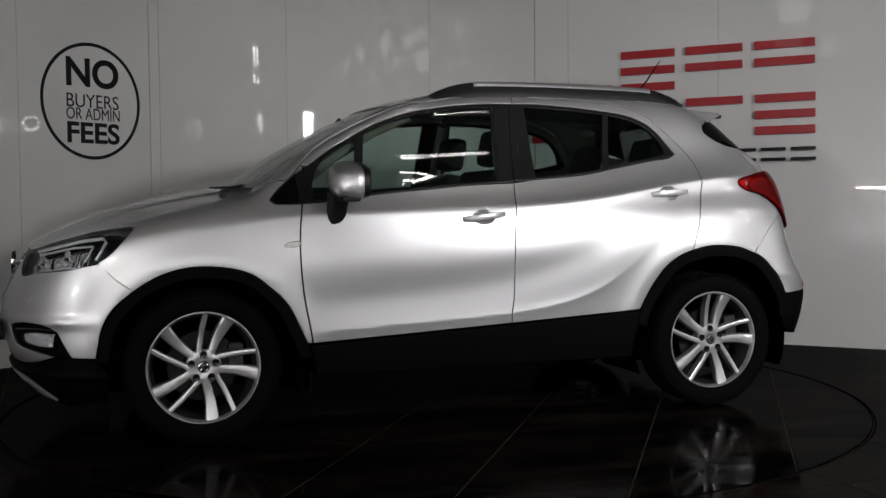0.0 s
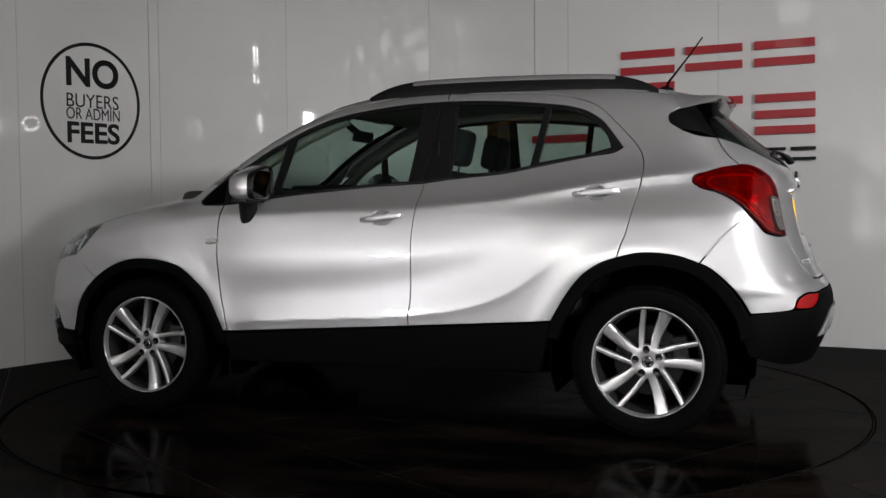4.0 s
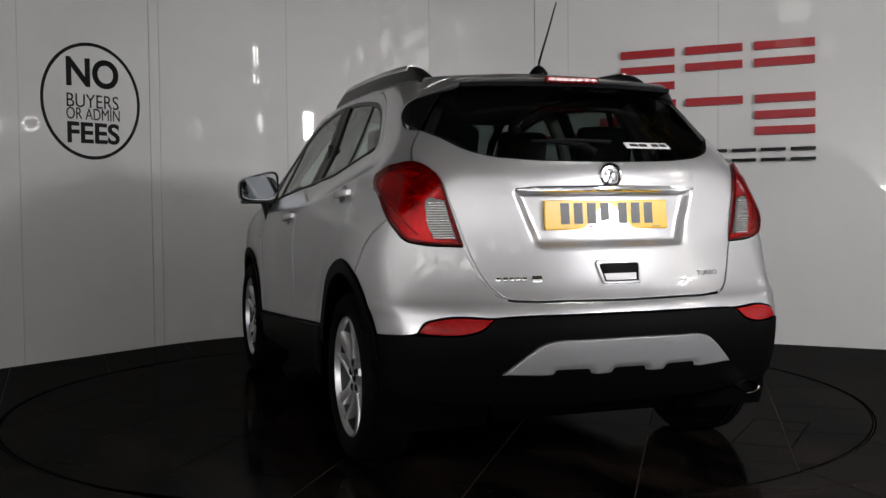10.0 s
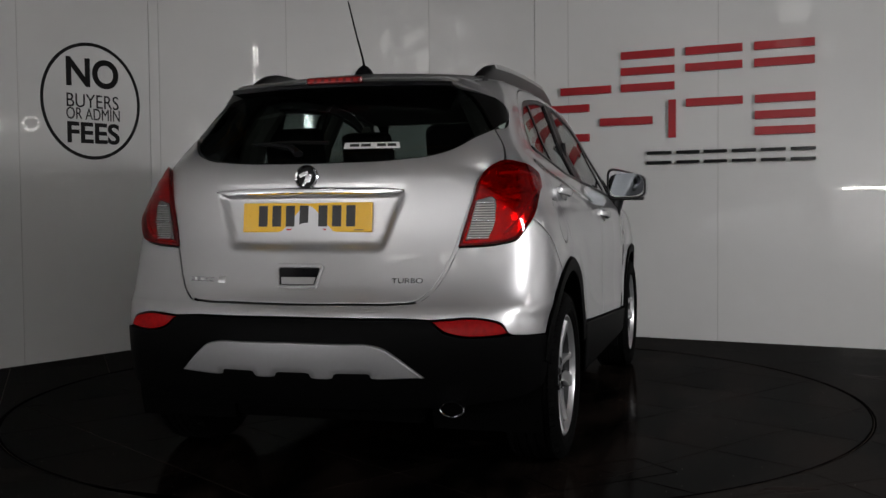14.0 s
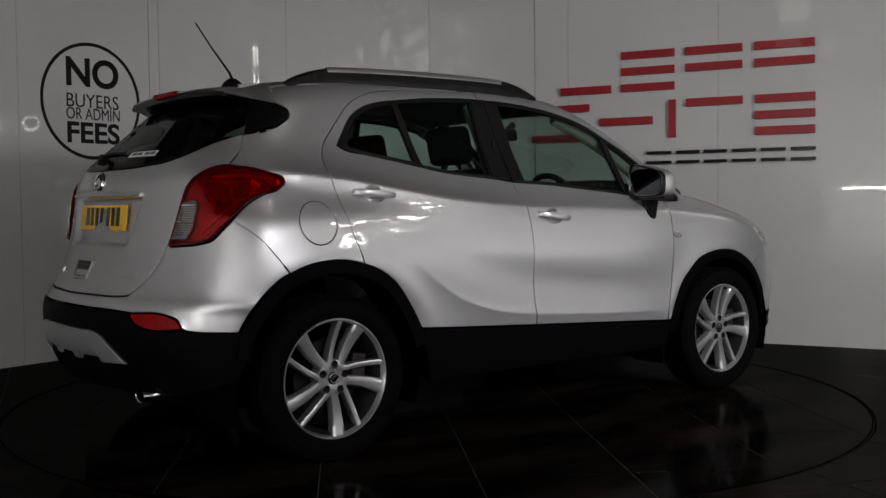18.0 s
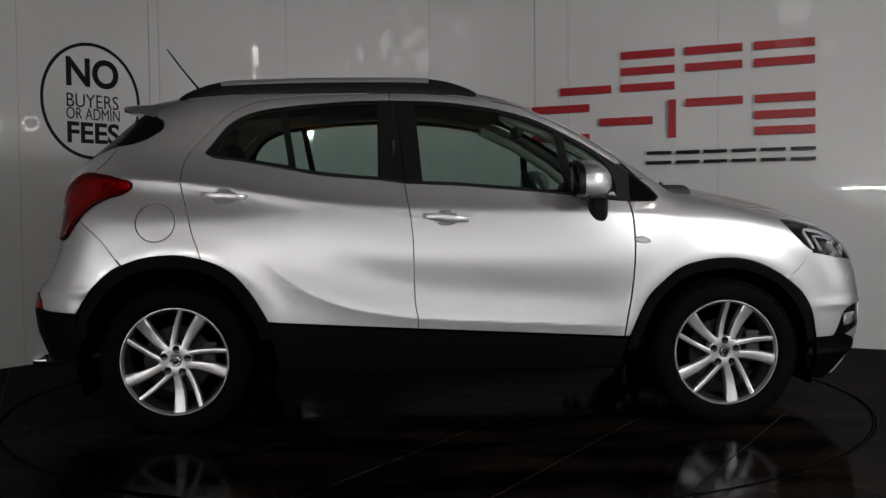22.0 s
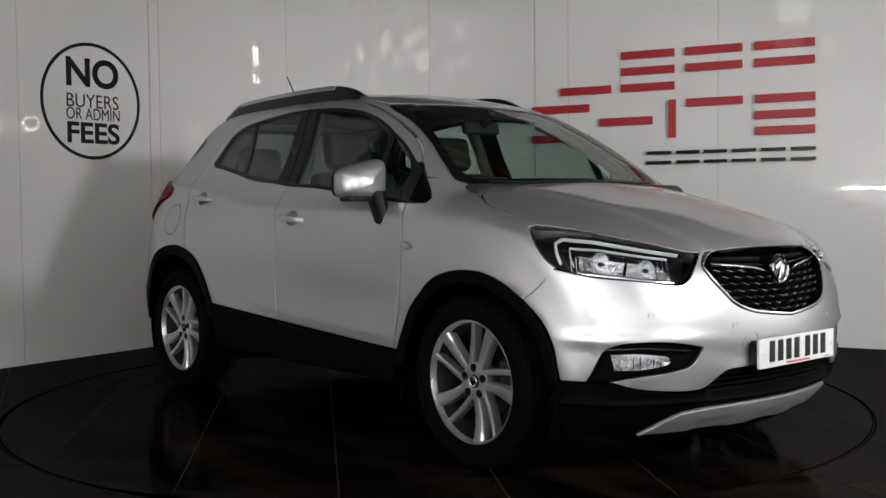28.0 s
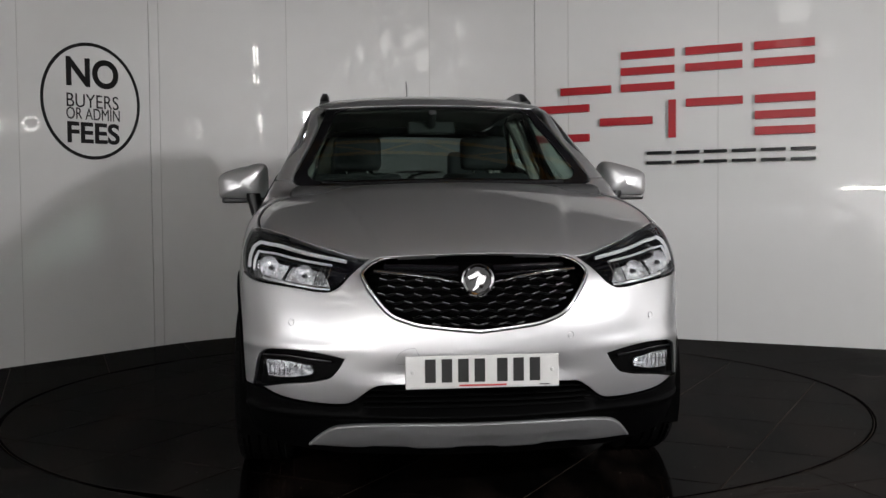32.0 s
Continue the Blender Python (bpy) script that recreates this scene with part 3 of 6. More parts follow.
def build_walls():
    left = empty("wall_left", "glossy white panelled showroom wall", "wall", kind="structure")
    right = empty("wall_right", "glossy white panelled showroom wall", "wall", kind="structure")
    mid = empty("wall_bend", "glossy white curved showroom wall", "wall", kind="structure")
    g = 0.003

    def run(owner, A, D, marks):
        for s, e in zip(marks, marks[1:]):
            wall_panel("panel", [A + D * (s + g), A + D * (e - g)], 0.0, WALL_H, owner)
            back = Vector((-D.y, D.x, 0))
            if e in (marks[-1],):
                continue
            p = A + D * e + back * 0.006
            part("joint_strip", box(0.012, 0.006, WALL_H, (0, 0, WALL_H / 2), turn=Matrix.Rotation(math.atan2(D.y, D.x), 4, "Z")),
                 SEAM, owner).location = (p.x, p.y, 0)
    run(left, LEFT_A, LEFT_D, [-0.985, 0.18, 3.2555 - TANGENT])
    run(right, RIGHT_A, RIGHT_D, [TANGENT - 3.173, -0.885, 0.302, 1.49, 1.9])
    marks = [0.0, *BEND_JOINTS, BEND_R * BEND_TURN]
    for s, e in zip(marks, marks[1:]):
        wall_panel("panel", [bend(s + g + (e - s - 2 * g) * i / 14) for i in range(15)], 0.0, WALL_H, mid)
    for e in marks[1:-1]:
        p = bend(e)
        d = bend(e + 0.01) - p
        back = Vector((-d.y, d.x, 0)).normalized()
        p = p + back * 0.006
        part("joint_strip", box(0.012, 0.006, WALL_H, (0, 0, WALL_H / 2), turn=Matrix.Rotation(math.atan2(d.y, d.x), 4, "Z")), SEAM, mid).location = (p.x, p.y, 0)
    # plain walls and ceiling that close the place behind the camera
    # west, south and east are unseen white walls added to bounce the wash lamps
    a0, b0 = LEFT_A + LEFT_D * -0.985, RIGHT_A + RIGHT_D * 1.9
    for nm, p, q in (("wall_west", a0, Vector((-5.2, -7.0, 0))), ("wall_south", Vector((-5.2, -7.0, 0)), Vector((5.2, -7.0, 0))),
                     ("wall_east", Vector((5.2, -7.0, 0)), Vector((5.2, 1.4, 0))), ("wall_north_east", Vector((5.2, 1.4, 0)), b0)):
        d = (q - p).normalized()
        o = Vector((-d.y, d.x, 0)) * -0.1
        bm = prism([(p.x, p.y), (q.x, q.y), (q.x + o.x, q.y + o.y), (p.x + o.x, p.y + o.y)], 2, 0, SOUTH_H)
        tagged(part(nm, bm, BACK if nm == "wall_north_east" else WALL), "plain unseen wall behind the camera", "wall", kind="structure")
    for nm, w, d, x, y in (("upper_wall_north", 14, 0.1, 0, 4.6), ("upper_wall_south", 14, 0.1, 0, -8.2), ("upper_wall_west", 0.1, 13, -6.9, -1.8), ("upper_wall_east", 0.1, 13, 6.9, -1.8)):
        tagged(part(nm, box(w, d, ROOM_H, (x, y, ROOM_H / 2)), ROOF_SHEET), "dark cladding of the building behind the panels", "wall", kind="structure")
    tagged(part("ceiling", box(14, 15, 0.1, (0, -2.8, ROOM_H + 0.05)), ROOF_SHEET), "dark sheet roof of the building", "ceiling", kind="structure")
    for y in (-5.0, -1.5, 2.0):
        t = empty("roof_truss", "orange painted steel roof truss", "truss", group="roof trusses")
        for z in (5.7, 6.6):
            part("chord", box(13.6, 0.08, 0.10, (0, y, z)), BEAM, t)
        for k in range(9):
            x = -6.4 + 1.6 * k
            part("brace", tube([(x, y, 5.7), (x + 0.8, y, 6.6)], 0.03, 6), BEAM, t)
            if k < 8:
                part("brace", tube([(x + 0.8, y, 6.6), (x + 1.6, y, 5.7)], 0.03, 6), BEAM, t)


def clip_poly(poly, keep):
    """Clips a convex polygon by a half plane keep = (nx, ny, c): nx x + ny y <= c."""
    out = []
    for i, p in enumerate(poly):
        q = poly[(i + 1) % len(poly)]
        a, b = keep[0] * p[0] + keep[1] * p[1] - keep[2], keep[0] * q[0] + keep[1] * q[1] - keep[2]
        if a <= 0:
            out.append(p)
        if a * b < 0:
            t = a / (a - b)
            out.append((p[0] + (q[0] - p[0]) * t, p[1] + (q[1] - p[1]) * t))
    return out


def slab(name, poly, z0, z1, material, parent):
    bm = bmesh.new()
    e = 0.0012
    c = Vector((sum(p[0] for p in poly) / len(poly), sum(p[1] for p in poly) / len(poly)))
    rings = []
    for sc, z in ((0, z0), (0, z1 - e), (e, z1)):
        rings.append([bm.verts.new((p[0] - (p[0] - c.x) * sc / 0.3, p[1] - (p[1] - c.y) * sc / 0.3, z)) for p in poly])
    n = len(poly)
    for a, b in zip(rings, rings[1:]):
        for i in range(n):
            bm.faces.new((a[i], a[(i + 1) % n], b[(i + 1) % n], b[i]))
    bm.faces.new(rings[-1])
    return part(name, bm, material, parent)


TILE_TURN = math.atan2(0.838, 0.545)


def grid_cells(reach, joint=0.0025):
    """0.6 m tiles in the grid's own axes; lines at d = 0.02 + 0.6 k along the joint and n = 0.6 k across it."""
    c, s = math.cos(TILE_TURN), math.sin(TILE_TURN)
    for i in range(-reach, reach):
        for j in range(-reach, reach):
            x0, x1, y0, y1 = 0.02 + 0.6 * i + joint, 0.02 + 0.6 * (i + 1) - joint, 0.6 * j + joint + 0.005, 0.6 * (j + 1) - joint + 0.005
            yield [(x * c - y * s, x * s + y * c) for x, y in ((x0, y0), (x1, y0), (x1, y1), (x0, y1))]


def build_floor():
    floor = tagged(part("floor", box(14, 15, 0.1, (0, -2.8, -0.0535)), GROUT), "polished black stone tile floor", "floor", kind="structure")
    hub = empty("turntable", "flush round turntable tiled in polished black stone", "turntable")
    part("base", lathe([(0.0001, -0.011), (DISC_R - 0.012, -0.011), (DISC_R - 0.012, -0.004), (DISC_R - 0.03, -0.004), (DISC_R - 0.03, -0.0022), (0.0001, -0.0022)], 128, "z"), GROUT, hub)
    m = 96
    for cell in grid_cells(5):
        poly = cell
        for q in range(m):
            a = 2 * math.pi * q / m
            if max(math.hypot(*p) for p in poly) < DISC_R - 0.02:
                break
            poly = clip_poly(poly, (math.cos(a), math.sin(a), DISC_R - 0.016))
            if len(poly) < 3:
                break
        if len(poly) >= 3:
            slab("tile", poly, -0.009, 0.0, TILE, hub)
    part("rim", lathe([(DISC_R - 0.014, -0.01), (DISC_R - 0.014, -0.0008), (DISC_R - 0.006, -0.0008), (DISC_R - 0.006, -0.01)], 160, "z"), RING, hub)
    # access hatch: a fine dark gap round a cut-out of the tiling
    hatch = part("hatch", box(0.248, 0.005, 0.0014, (0, 0.274, 0)), RING, hub)
    part("hatch_gap", box(0.248, 0.005, 0.0014, (0, -0.274, 0)), RING, hatch)
    for e in (-1, 1):
        part("hatch_gap", box(0.005, 0.544, 0.0014, (e * 0.124, 0, 0)), RING, hatch)
    hatch.matrix_basis = pose(-1.481, -1.094, 0.0, 0, 0, -136.4)
    tagged(part("gap_ring", lathe([(DISC_R - 0.005, -0.0095), (DISC_R + 0.006, -0.0095), (DISC_R + 0.006, -0.003), (DISC_R - 0.003, -0.003)], 160, "z", close=True), RING),
           "black rubber ring round the turntable", "trim", kind="structure")
    return hub


def outer_tiles():
    """Fixed tiles round the turntable, cut to its circle."""
    floor = bpy.data.objects["floor"]
    turn = Matrix.Rotation(radians(OUTER_TURN), 2)
    R = DISC_R + 0.007
    for i in range(-7, 7):
        for j in range(-10, 7):
            x0, y0 = i * 0.6 + 0.15, j * 0.6 + 0.1
            sq = [turn @ Vector(p) for p in ((x0, y0), (x0 + 0.595, y0), (x0 + 0.595, y0 + 0.595), (x0, y0 + 0.595))]
            c = sum(sq, Vector((0, 0))) / 4
            if c.y < -4.6 or c.y > 3.9 or abs(c.x) > 4.2:
                continue
            rr = [p.length for p in sq]
            if max(rr) < R:
                continue
            if min(rr) > R + 0.25 or min(rr) > R and abs(c.length) > R + 0.5:
                slab("tile", [tuple(p) for p in sq], -0.011, 0.0, TILE, floor)
                continue
            # fine border: walk the square's outline and the circle
            poly = []
            n = 14
            for k in range(4):
                a, b = sq[k], sq[(k + 1) % 4]
                for q in range(n):
                    poly.append(a.lerp(b, q / n))
            out = []
            for p in poly:
                out.append(tuple(p) if p.length >= R else tuple(p.normalized() * R))
            bm = bmesh.new()
            lo = [bm.verts.new((p[0], p[1], -0.011)) for p in out]
            hi = [bm.verts.new((p[0], p[1], 0.0)) for p in out]
            bmesh.ops.remove_doubles(bm, verts=bm.verts, dist=1e-6)
            try:
                bm.faces.new(hi)
                for q in range(len(out)):
                    bm.faces.new((lo[q], lo[(q + 1) % len(out)], hi[(q + 1) % len(out)], hi[q]))
            except (ValueError, ReferenceError):
                pass
            part("tile", bm, TILE, floor)


OUTER_TURN = 20
build_walls()
TURNTABLE = build_floor()
outer_tiles()


def wall_frame(A, D):
    """Pose with x along the wall, y into it, z up."""
    back = Vector((-D.y, D.x, 0))
    return Matrix(((D.x, back.x, 0, A.x), (D.y, back.y, 0, A.y), (0, 0, 1, 0), (0, 0, 0, 1)))


def build_signs():
    m = wall_frame(LEFT_A, LEFT_D)
    sign = empty("fees_sign", "round black vinyl notice on the white wall", "sign")
    sign.matrix_world = m @ Matrix.Translation((0.752, -0.0015, 1.797))
    part("circle", lathe([(0.386, -0.001), (0.410, -0.001), (0.410, 0.001), (0.386, 0.001)], 96, "y", close=True), VINYL, sign)
    for word, w, h, u, z, b in (("NO", 0.432, 0.206, 0.762, 1.995, 0.006), ("BUYERS", 0.428, 0.096, 0.760, 1.797, 0.0),
                                ("OR ADMIN", 0.440, 0.082, 0.762, 1.706, 0.0), ("FEES", 0.432, 0.150, 0.762, 1.574, 0.004)):
        t = lettering("word", word, h, VINYL, sign, bold=b, depth=0.001, width=w)
        t.location = (u - 0.752, 0, z - 1.797)
    r = wall_frame(RIGHT_A, RIGHT_D)
    logo = empty("wall_sign", "raised red and black bars of a dealer sign", "sign")
    logo.matrix_world = r
    d = 0.022

    def bar(u0, u1, z0, z1, material):
        part("bar", box(u1 - u0, d, z1 - z0, ((u0 + u1) / 2, -d / 2 - 0.012, (z0 + z1) / 2), bevel=0.002), material, logo)
    t = 0.060
    top, low = (2.215, 2.092, 1.966), (1.829, 1.711, 1.596)
    for u0, u1, lines in ((-0.94, -0.521, (2,)), (-0.441, -0.021, (0, 1, 2)), (0.063, 0.484, (0, 1)), (0.569, 0.991, (0, 1))):
        for k in lines:
            bar(u0, u1, top[k] - t, top[k], SIGN_RED)
    for u0, u1, lines in ((-1.187, -0.70, (0, 2)), (-0.612, -0.192, (1,)), (0.067, 0.489, (0,)), (0.575, 0.997, (0, 1, 2))):
        for k in lines:
            bar(u0, u1, low[k] - t, low[k], SIGN_RED)
    bar(-0.066, -0.010, 1.54, 1.829, SIGN_RED)
    for u0, u1 in ((-0.235, -0.044), (-0.005, 0.17), (0.203, 0.374), (0.409, 0.584), (0.62, 0.794), (0.829, 1.003)):
        for k in (0, 1):
            z = 1.440 - k * 0.074
            bar(u0, u1, z - 0.024, z, SIGN_BLACK)


build_signs()


def lamp_pose(wall, a, z):
    """A place on the far side of the hall, local y pointing into the room; a runs along that wall."""
    return {"east": pose(5.19, a, z, 0, 0, 90), "far_east": pose(6.84, a, z, 0, 0, 90), "south": pose(a, -6.99, z),
            "far_south": pose(a, -8.14, z), "far_west": pose(-6.84, a, z, 0, 0, -90)}[wall]


def wall_lamp(wall, a, z, w, h, power, lean=0.0, ring=False):
    """A lamp on a wall behind the camera: only its mirror images come into view."""
    if ring:
        t = empty("ring_lamp", "bright ring lamp in a thin black holder", "lamp", group="ring lamps")
        n = 14
        loop = [Vector((math.cos(2 * math.pi * q / n) * w / 2, 0.05, math.sin(2 * math.pi * q / n) * h / 2)) for q in range(n)]
        part("glowing_ring", tube(loop, 0.014, 8, True), GLOW[power], t, smooth=True)
        part("holder", tube([(0, 0.0, 0), (0, 0.03, 0)], w * 0.2, 12), STAND, t)
        for q in (0, n // 2):
            part("arm", tube([(0, 0.02, 0), loop[q] * 0.9], 0.006, 6), STAND, t)
    else:
        t = empty("wall_lamp", "white batten lamp in a thin black housing", "lamp", group="batten lamps")
        part("housing", box(w + 0.02, 0.03, h + 0.02, (0, 0.015, 0), 0.004), STAND, t)
        part("diffuser", box(w, 0.012, h, (0, 0.038, 0), 0.004), GLOW[power], t)
    t.matrix_world = lamp_pose(wall, a, z) @ pose(0, 0, 0, 0, lean, 0)


def high_pane(wall, a, z, w, h, power, lean=0.0):
    """A translucent pane high in the hall's cladding."""
    t = tagged(empty("window_high"), "translucent daylight pane in a grey frame, high on the back wall", "window", kind="structure")
    part("pane", box(w, 0.012, h, (0, 0.02, 0), 0.004), GLOW[power], t)
    for sx, sz, bw, bh in ((0, 1, w + 0.08, 0.04), (0, -1, w + 0.08, 0.04), (1, 0, 0.04, h), (-1, 0, 0.04, h)):
        part("frame_bar", box(bw, 0.04, bh, (sx * (w / 2 + 0.02), 0.02, sz * (h / 2 + 0.02)), 0.004), ROOF_SHEET, t)
    t.matrix_world = lamp_pose(wall, a, z) @ pose(0, 0, 0, 0, lean, 0)


for a in (-2.38, -2.60):
    wall_lamp("east", a, 3.46, 0.075, 0.30, 60.0)
    wall_lamp("east", a, 3.09, 0.07, 0.13, 60.0, 8)
def tube_light(x, y, z, length):
    """A twin fluorescent batten hung from the roof."""
    t = empty("tube_light", "twin fluorescent tube light hung from the roof", "lamp", group="tube lights", at=(x, y, z))
    part("tray", box(length + 0.1, 0.14, 0.05, (0, 0, 0.06), 0.01), STAND, t)
    for e in (-0.05, 0.05):
        part("tube", tube([(-length / 2, e, 0), (length / 2, e, 0)], 0.014, 10), GLOW[60.0], t, smooth=True)
        for q in (-1, 1):
            part("tube_holder", box(0.03, 0.03, 0.06, (q * (length / 2 + 0.01), e, 0.02), 0.004), STAND, t)
    for q in (-0.4, 0.4):
        part("hanger", tube([(q * length, 0, 0.08), (q * length, 0, ROOM_H - z)], 0.004, 6), STAND, t)


tube_light(2.40, -2.86, 5.2, 0.95)
wall_lamp("east", -2.70, 2.40, 0.12, 0.24, 60.0, ring=True)
wall_lamp("east", 0.40, 2.20, 0.22, 0.26, 14.0, ring=True)
wall_lamp("east", 0.88, 2.22, 0.21, 0.19, 14.0, ring=True)
wall_lamp("south", -3.22, 0.82, 0.26, 0.02, 7.0, 8)
wall_lamp("south", -2.75, 0.73, 0.24, 0.02, 7.0, 8)
wall_lamp("south", -3.40, 1.38, 0.05, 0.05, 7.0)
for a, z, w, h, lean, p in ((2.62, 3.64, 0.42, 0.26, 24, 4.0), (3.55, 3.38, 0.26, 0.20, 20, 4.0), (1.85, 3.78, 0.34, 0.38, 22, 4.0), (1.10, 3.34, 0.30, 0.30, 14, 4.0),
                            (0.38, 3.96, 0.50, 0.42, 16, 4.0), (-1.10, 4.06, 0.95, 0.22, 12, 4.0), (-1.65, 3.70, 0.70, 0.38, 18, 4.0), (-0.25, 3.62, 0.30, 0.22, -20, 3.0),
                            (-4.0, 4.33, 0.62, 0.32, 0, 4.0), (-4.1, 3.74, 0.55, 0.24, 4, 3.0), (-3.31, 3.62, 0.30, 0.32, 0, 3.0), (-2.65, 3.95, 0.80, 0.04, 4, 3.0)):
    high_pane("south", a, z, w, h, p, lean)

# ------------------------------------------------------------------ the car (x forward, y to its left, z up, on its own ground)
car = empty("car", "silver compact five-door crossover car with black plastic cladding", "car")
CANT = "-0.286,1.587 -0.094,1.581 0.076,1.564 0.217,1.541 0.361,1.503 0.518,1.437 0.60,1.395 0.694,1.340 0.763,1.290 0.815,1.232"


def side_marks(kind, marks, corners=True):
    """Marks given in another plan, as marks of the side plan."""
    p = onto(kind, np.array(marks, float))
    last = len(p) - 1
    return " ".join("%.4f,%.4f%s" % (q[0], q[2], "!" if corners and i in (0, last) else "") for i, q in enumerate(p))


def marks_to(src, marks, dst, corners=True):
    """Marks of one plan (degrees for front and rear) as marks of another."""
    uv = np.array(marks, float)
    if src in ("front", "rear"):
        uv[:, 0] = np.radians(uv[:, 0]) * ARC
    x, y, z = onto(src, uv).T
    a = {"side": x, "front": np.degrees(np.arctan2(y, x - FRONT_AXIS)), "rear": np.degrees(np.arctan2(y, REAR_AXIS - x))}[dst]
    last = len(x) - 1
    return " ".join("%.4f,%.4f%s" % (p, q, "!" if corners and i in (0, last) else "") for i, (p, q) in enumerate(zip(a, z)))


HEADLIGHT = "66,0.956! 63.6,0.892 60.2,0.830 57.0,0.800 50,0.778 45,0.771 38,0.759 33.5,0.749 31,0.751 29.7,0.766 27.8,0.804 25.3,0.853! 30.6,0.880 39.2,0.905 50,0.937 58,0.950"
TAIL = "36.7,0.888! 38.6,0.972 40.4,1.054 42.4,1.133 45.3,1.174 51.0,1.201 54,1.195 58,1.187 61.5,1.176 65.2,1.152 65.4,1.140 63.6,1.108 59.8,1.086 56.4,1.05 54.2,1.01 51.2,0.955 48.5,0.912 45.5,0.899"
WING_SEAM = ((1.695, 0.803), (1.638, 0.733), (1.569, 0.683))


def ellipse(x, z, a, b, power=2.0, n=40):
    t = np.linspace(0, 2 * math.pi, n + 1)[:-1] + 0.001
    return np.stack([x + a * np.sign(np.cos(t)) * np.abs(np.cos(t))**(2 / power), z + b * np.sign(np.sin(t)) * np.abs(np.sin(t))**(2 / power)], 1)


FRONT_CUP, REAR_CUP = ellipse(-0.033, 0.984, 0.052, 0.034, 2.4), ellipse(-1.047, 1.092, 0.052, 0.034, 2.4)


def both_sides(fn):
    for s in (1, -1):
        fn(s)


MID_SEAM_UP = "-0.167,0.474! -0.166,0.517 -0.177,0.584 -0.182,0.678 -0.183,0.814 -0.186,0.899 -0.194,0.973 -0.205,1.053 -0.222,1.146!"
MID_SEAM_DOWN = " ".join(MID_SEAM_UP.split()[::-1])
FRONT_DOOR = outline(MID_SEAM_DOWN + " 0.328,0.448 0.794,0.423! 0.810,0.520 0.825,0.600 0.838,0.708 0.844,0.800 0.843,0.914 0.836,0.994 0.825,1.053! "
                     "0.737,1.060 0.555,1.084 0.393,1.102 0.203,1.118 0.040,1.133 -0.097,1.140")
REAR_DOOR = outline("-0.851,0.514! -0.747,0.507 " + MID_SEAM_UP + " -0.356,1.164 -0.489,1.174 -0.621,1.188 -0.755,1.213 -0.894,1.239 -1.019,1.261 "
                    "-1.128,1.281 -1.153,1.297! -1.110,1.354 -1.045,1.432 -0.977,1.474 -0.922,1.493 -0.755,1.520 -0.559,1.538 -0.42,1.546 -0.285,1.548! "
                    "-0.292,1.587! -0.391,1.583 -0.758,1.568 -0.925,1.540 -1.034,1.492 -1.113,1.418 -1.166,1.362 -1.216,1.305 -1.245,1.249 -1.251,1.187 "
                    "-1.245,1.131 -1.230,1.077 -1.204,0.982 -1.184,0.906 -1.167,0.864 -1.147,0.803! -1.076,0.778 -0.998,0.727 -0.933,0.652 -0.881,0.571")
DOOR_TOP = outline("-0.285,1.548! -0.094,1.542 0.075,1.526 0.215,1.503 0.316,1.478 0.452,1.427 0.549,1.376 0.657,1.316 0.737,1.261 0.785,1.228! "
                   + " ".join(CANT.split()[::-1]).replace("-0.286,1.587", "-0.286,1.587!").replace("0.815,1.232", "0.815,1.232!"))
DLO = outline("-1.153,1.297! -1.110,1.354 -1.045,1.432 -0.977,1.474 -0.922,1.493 -0.755,1.520 -0.559,1.538 -0.42,1.546 -0.285,1.548 -0.094,1.542 "
              "0.075,1.526 0.215,1.503 0.316,1.478 0.452,1.427 0.549,1.376 0.657,1.316 0.737,1.261 0.805,1.218 0.885,1.160 0.945,1.105 0.971,1.072 0.955,1.056 "
              "0.908,1.052 0.825,1.054 0.737,1.060 0.555,1.084 0.393,1.102 0.203,1.118 0.040,1.133 -0.097,1.140 -0.233,1.152 -0.356,1.164 -0.489,1.174 "
              "-0.621,1.188 -0.755,1.213 -0.894,1.239 -1.019,1.261 -1.128,1.281")
GLASS_FRONT = outline("-0.135,1.158! 0.040,1.149 0.203,1.135 0.393,1.118 0.540,1.101! 0.500,1.386! 0.452,1.409 0.316,1.460 0.215,1.485 0.075,1.508 -0.094,1.524 -0.165,1.527!")
GLASS_VENT = outline("0.580,1.096! 0.700,1.083 0.775,1.078! 0.768,1.150 0.745,1.215 0.705,1.264 0.657,1.298 0.545,1.362!")
GLASS_REAR = outline("-0.345,1.180! -0.489,1.192 -0.621,1.206 -0.725,1.224! -0.775,1.500! -0.559,1.521 -0.42,1.528 -0.345,1.530!")
GLASS_QUARTER = outline("-0.762,1.236! -0.894,1.258 -1.019,1.280 -1.095,1.300! -1.082,1.342 -1.025,1.418 -0.965,1.456 -0.918,1.474 -0.808,1.495!")
ARCH_F = "1.569,0.683 1.468,0.742 1.370,0.774 1.261,0.782 1.153,0.770 1.060,0.740 0.980,0.679 0.913,0.612 0.856,0.505"
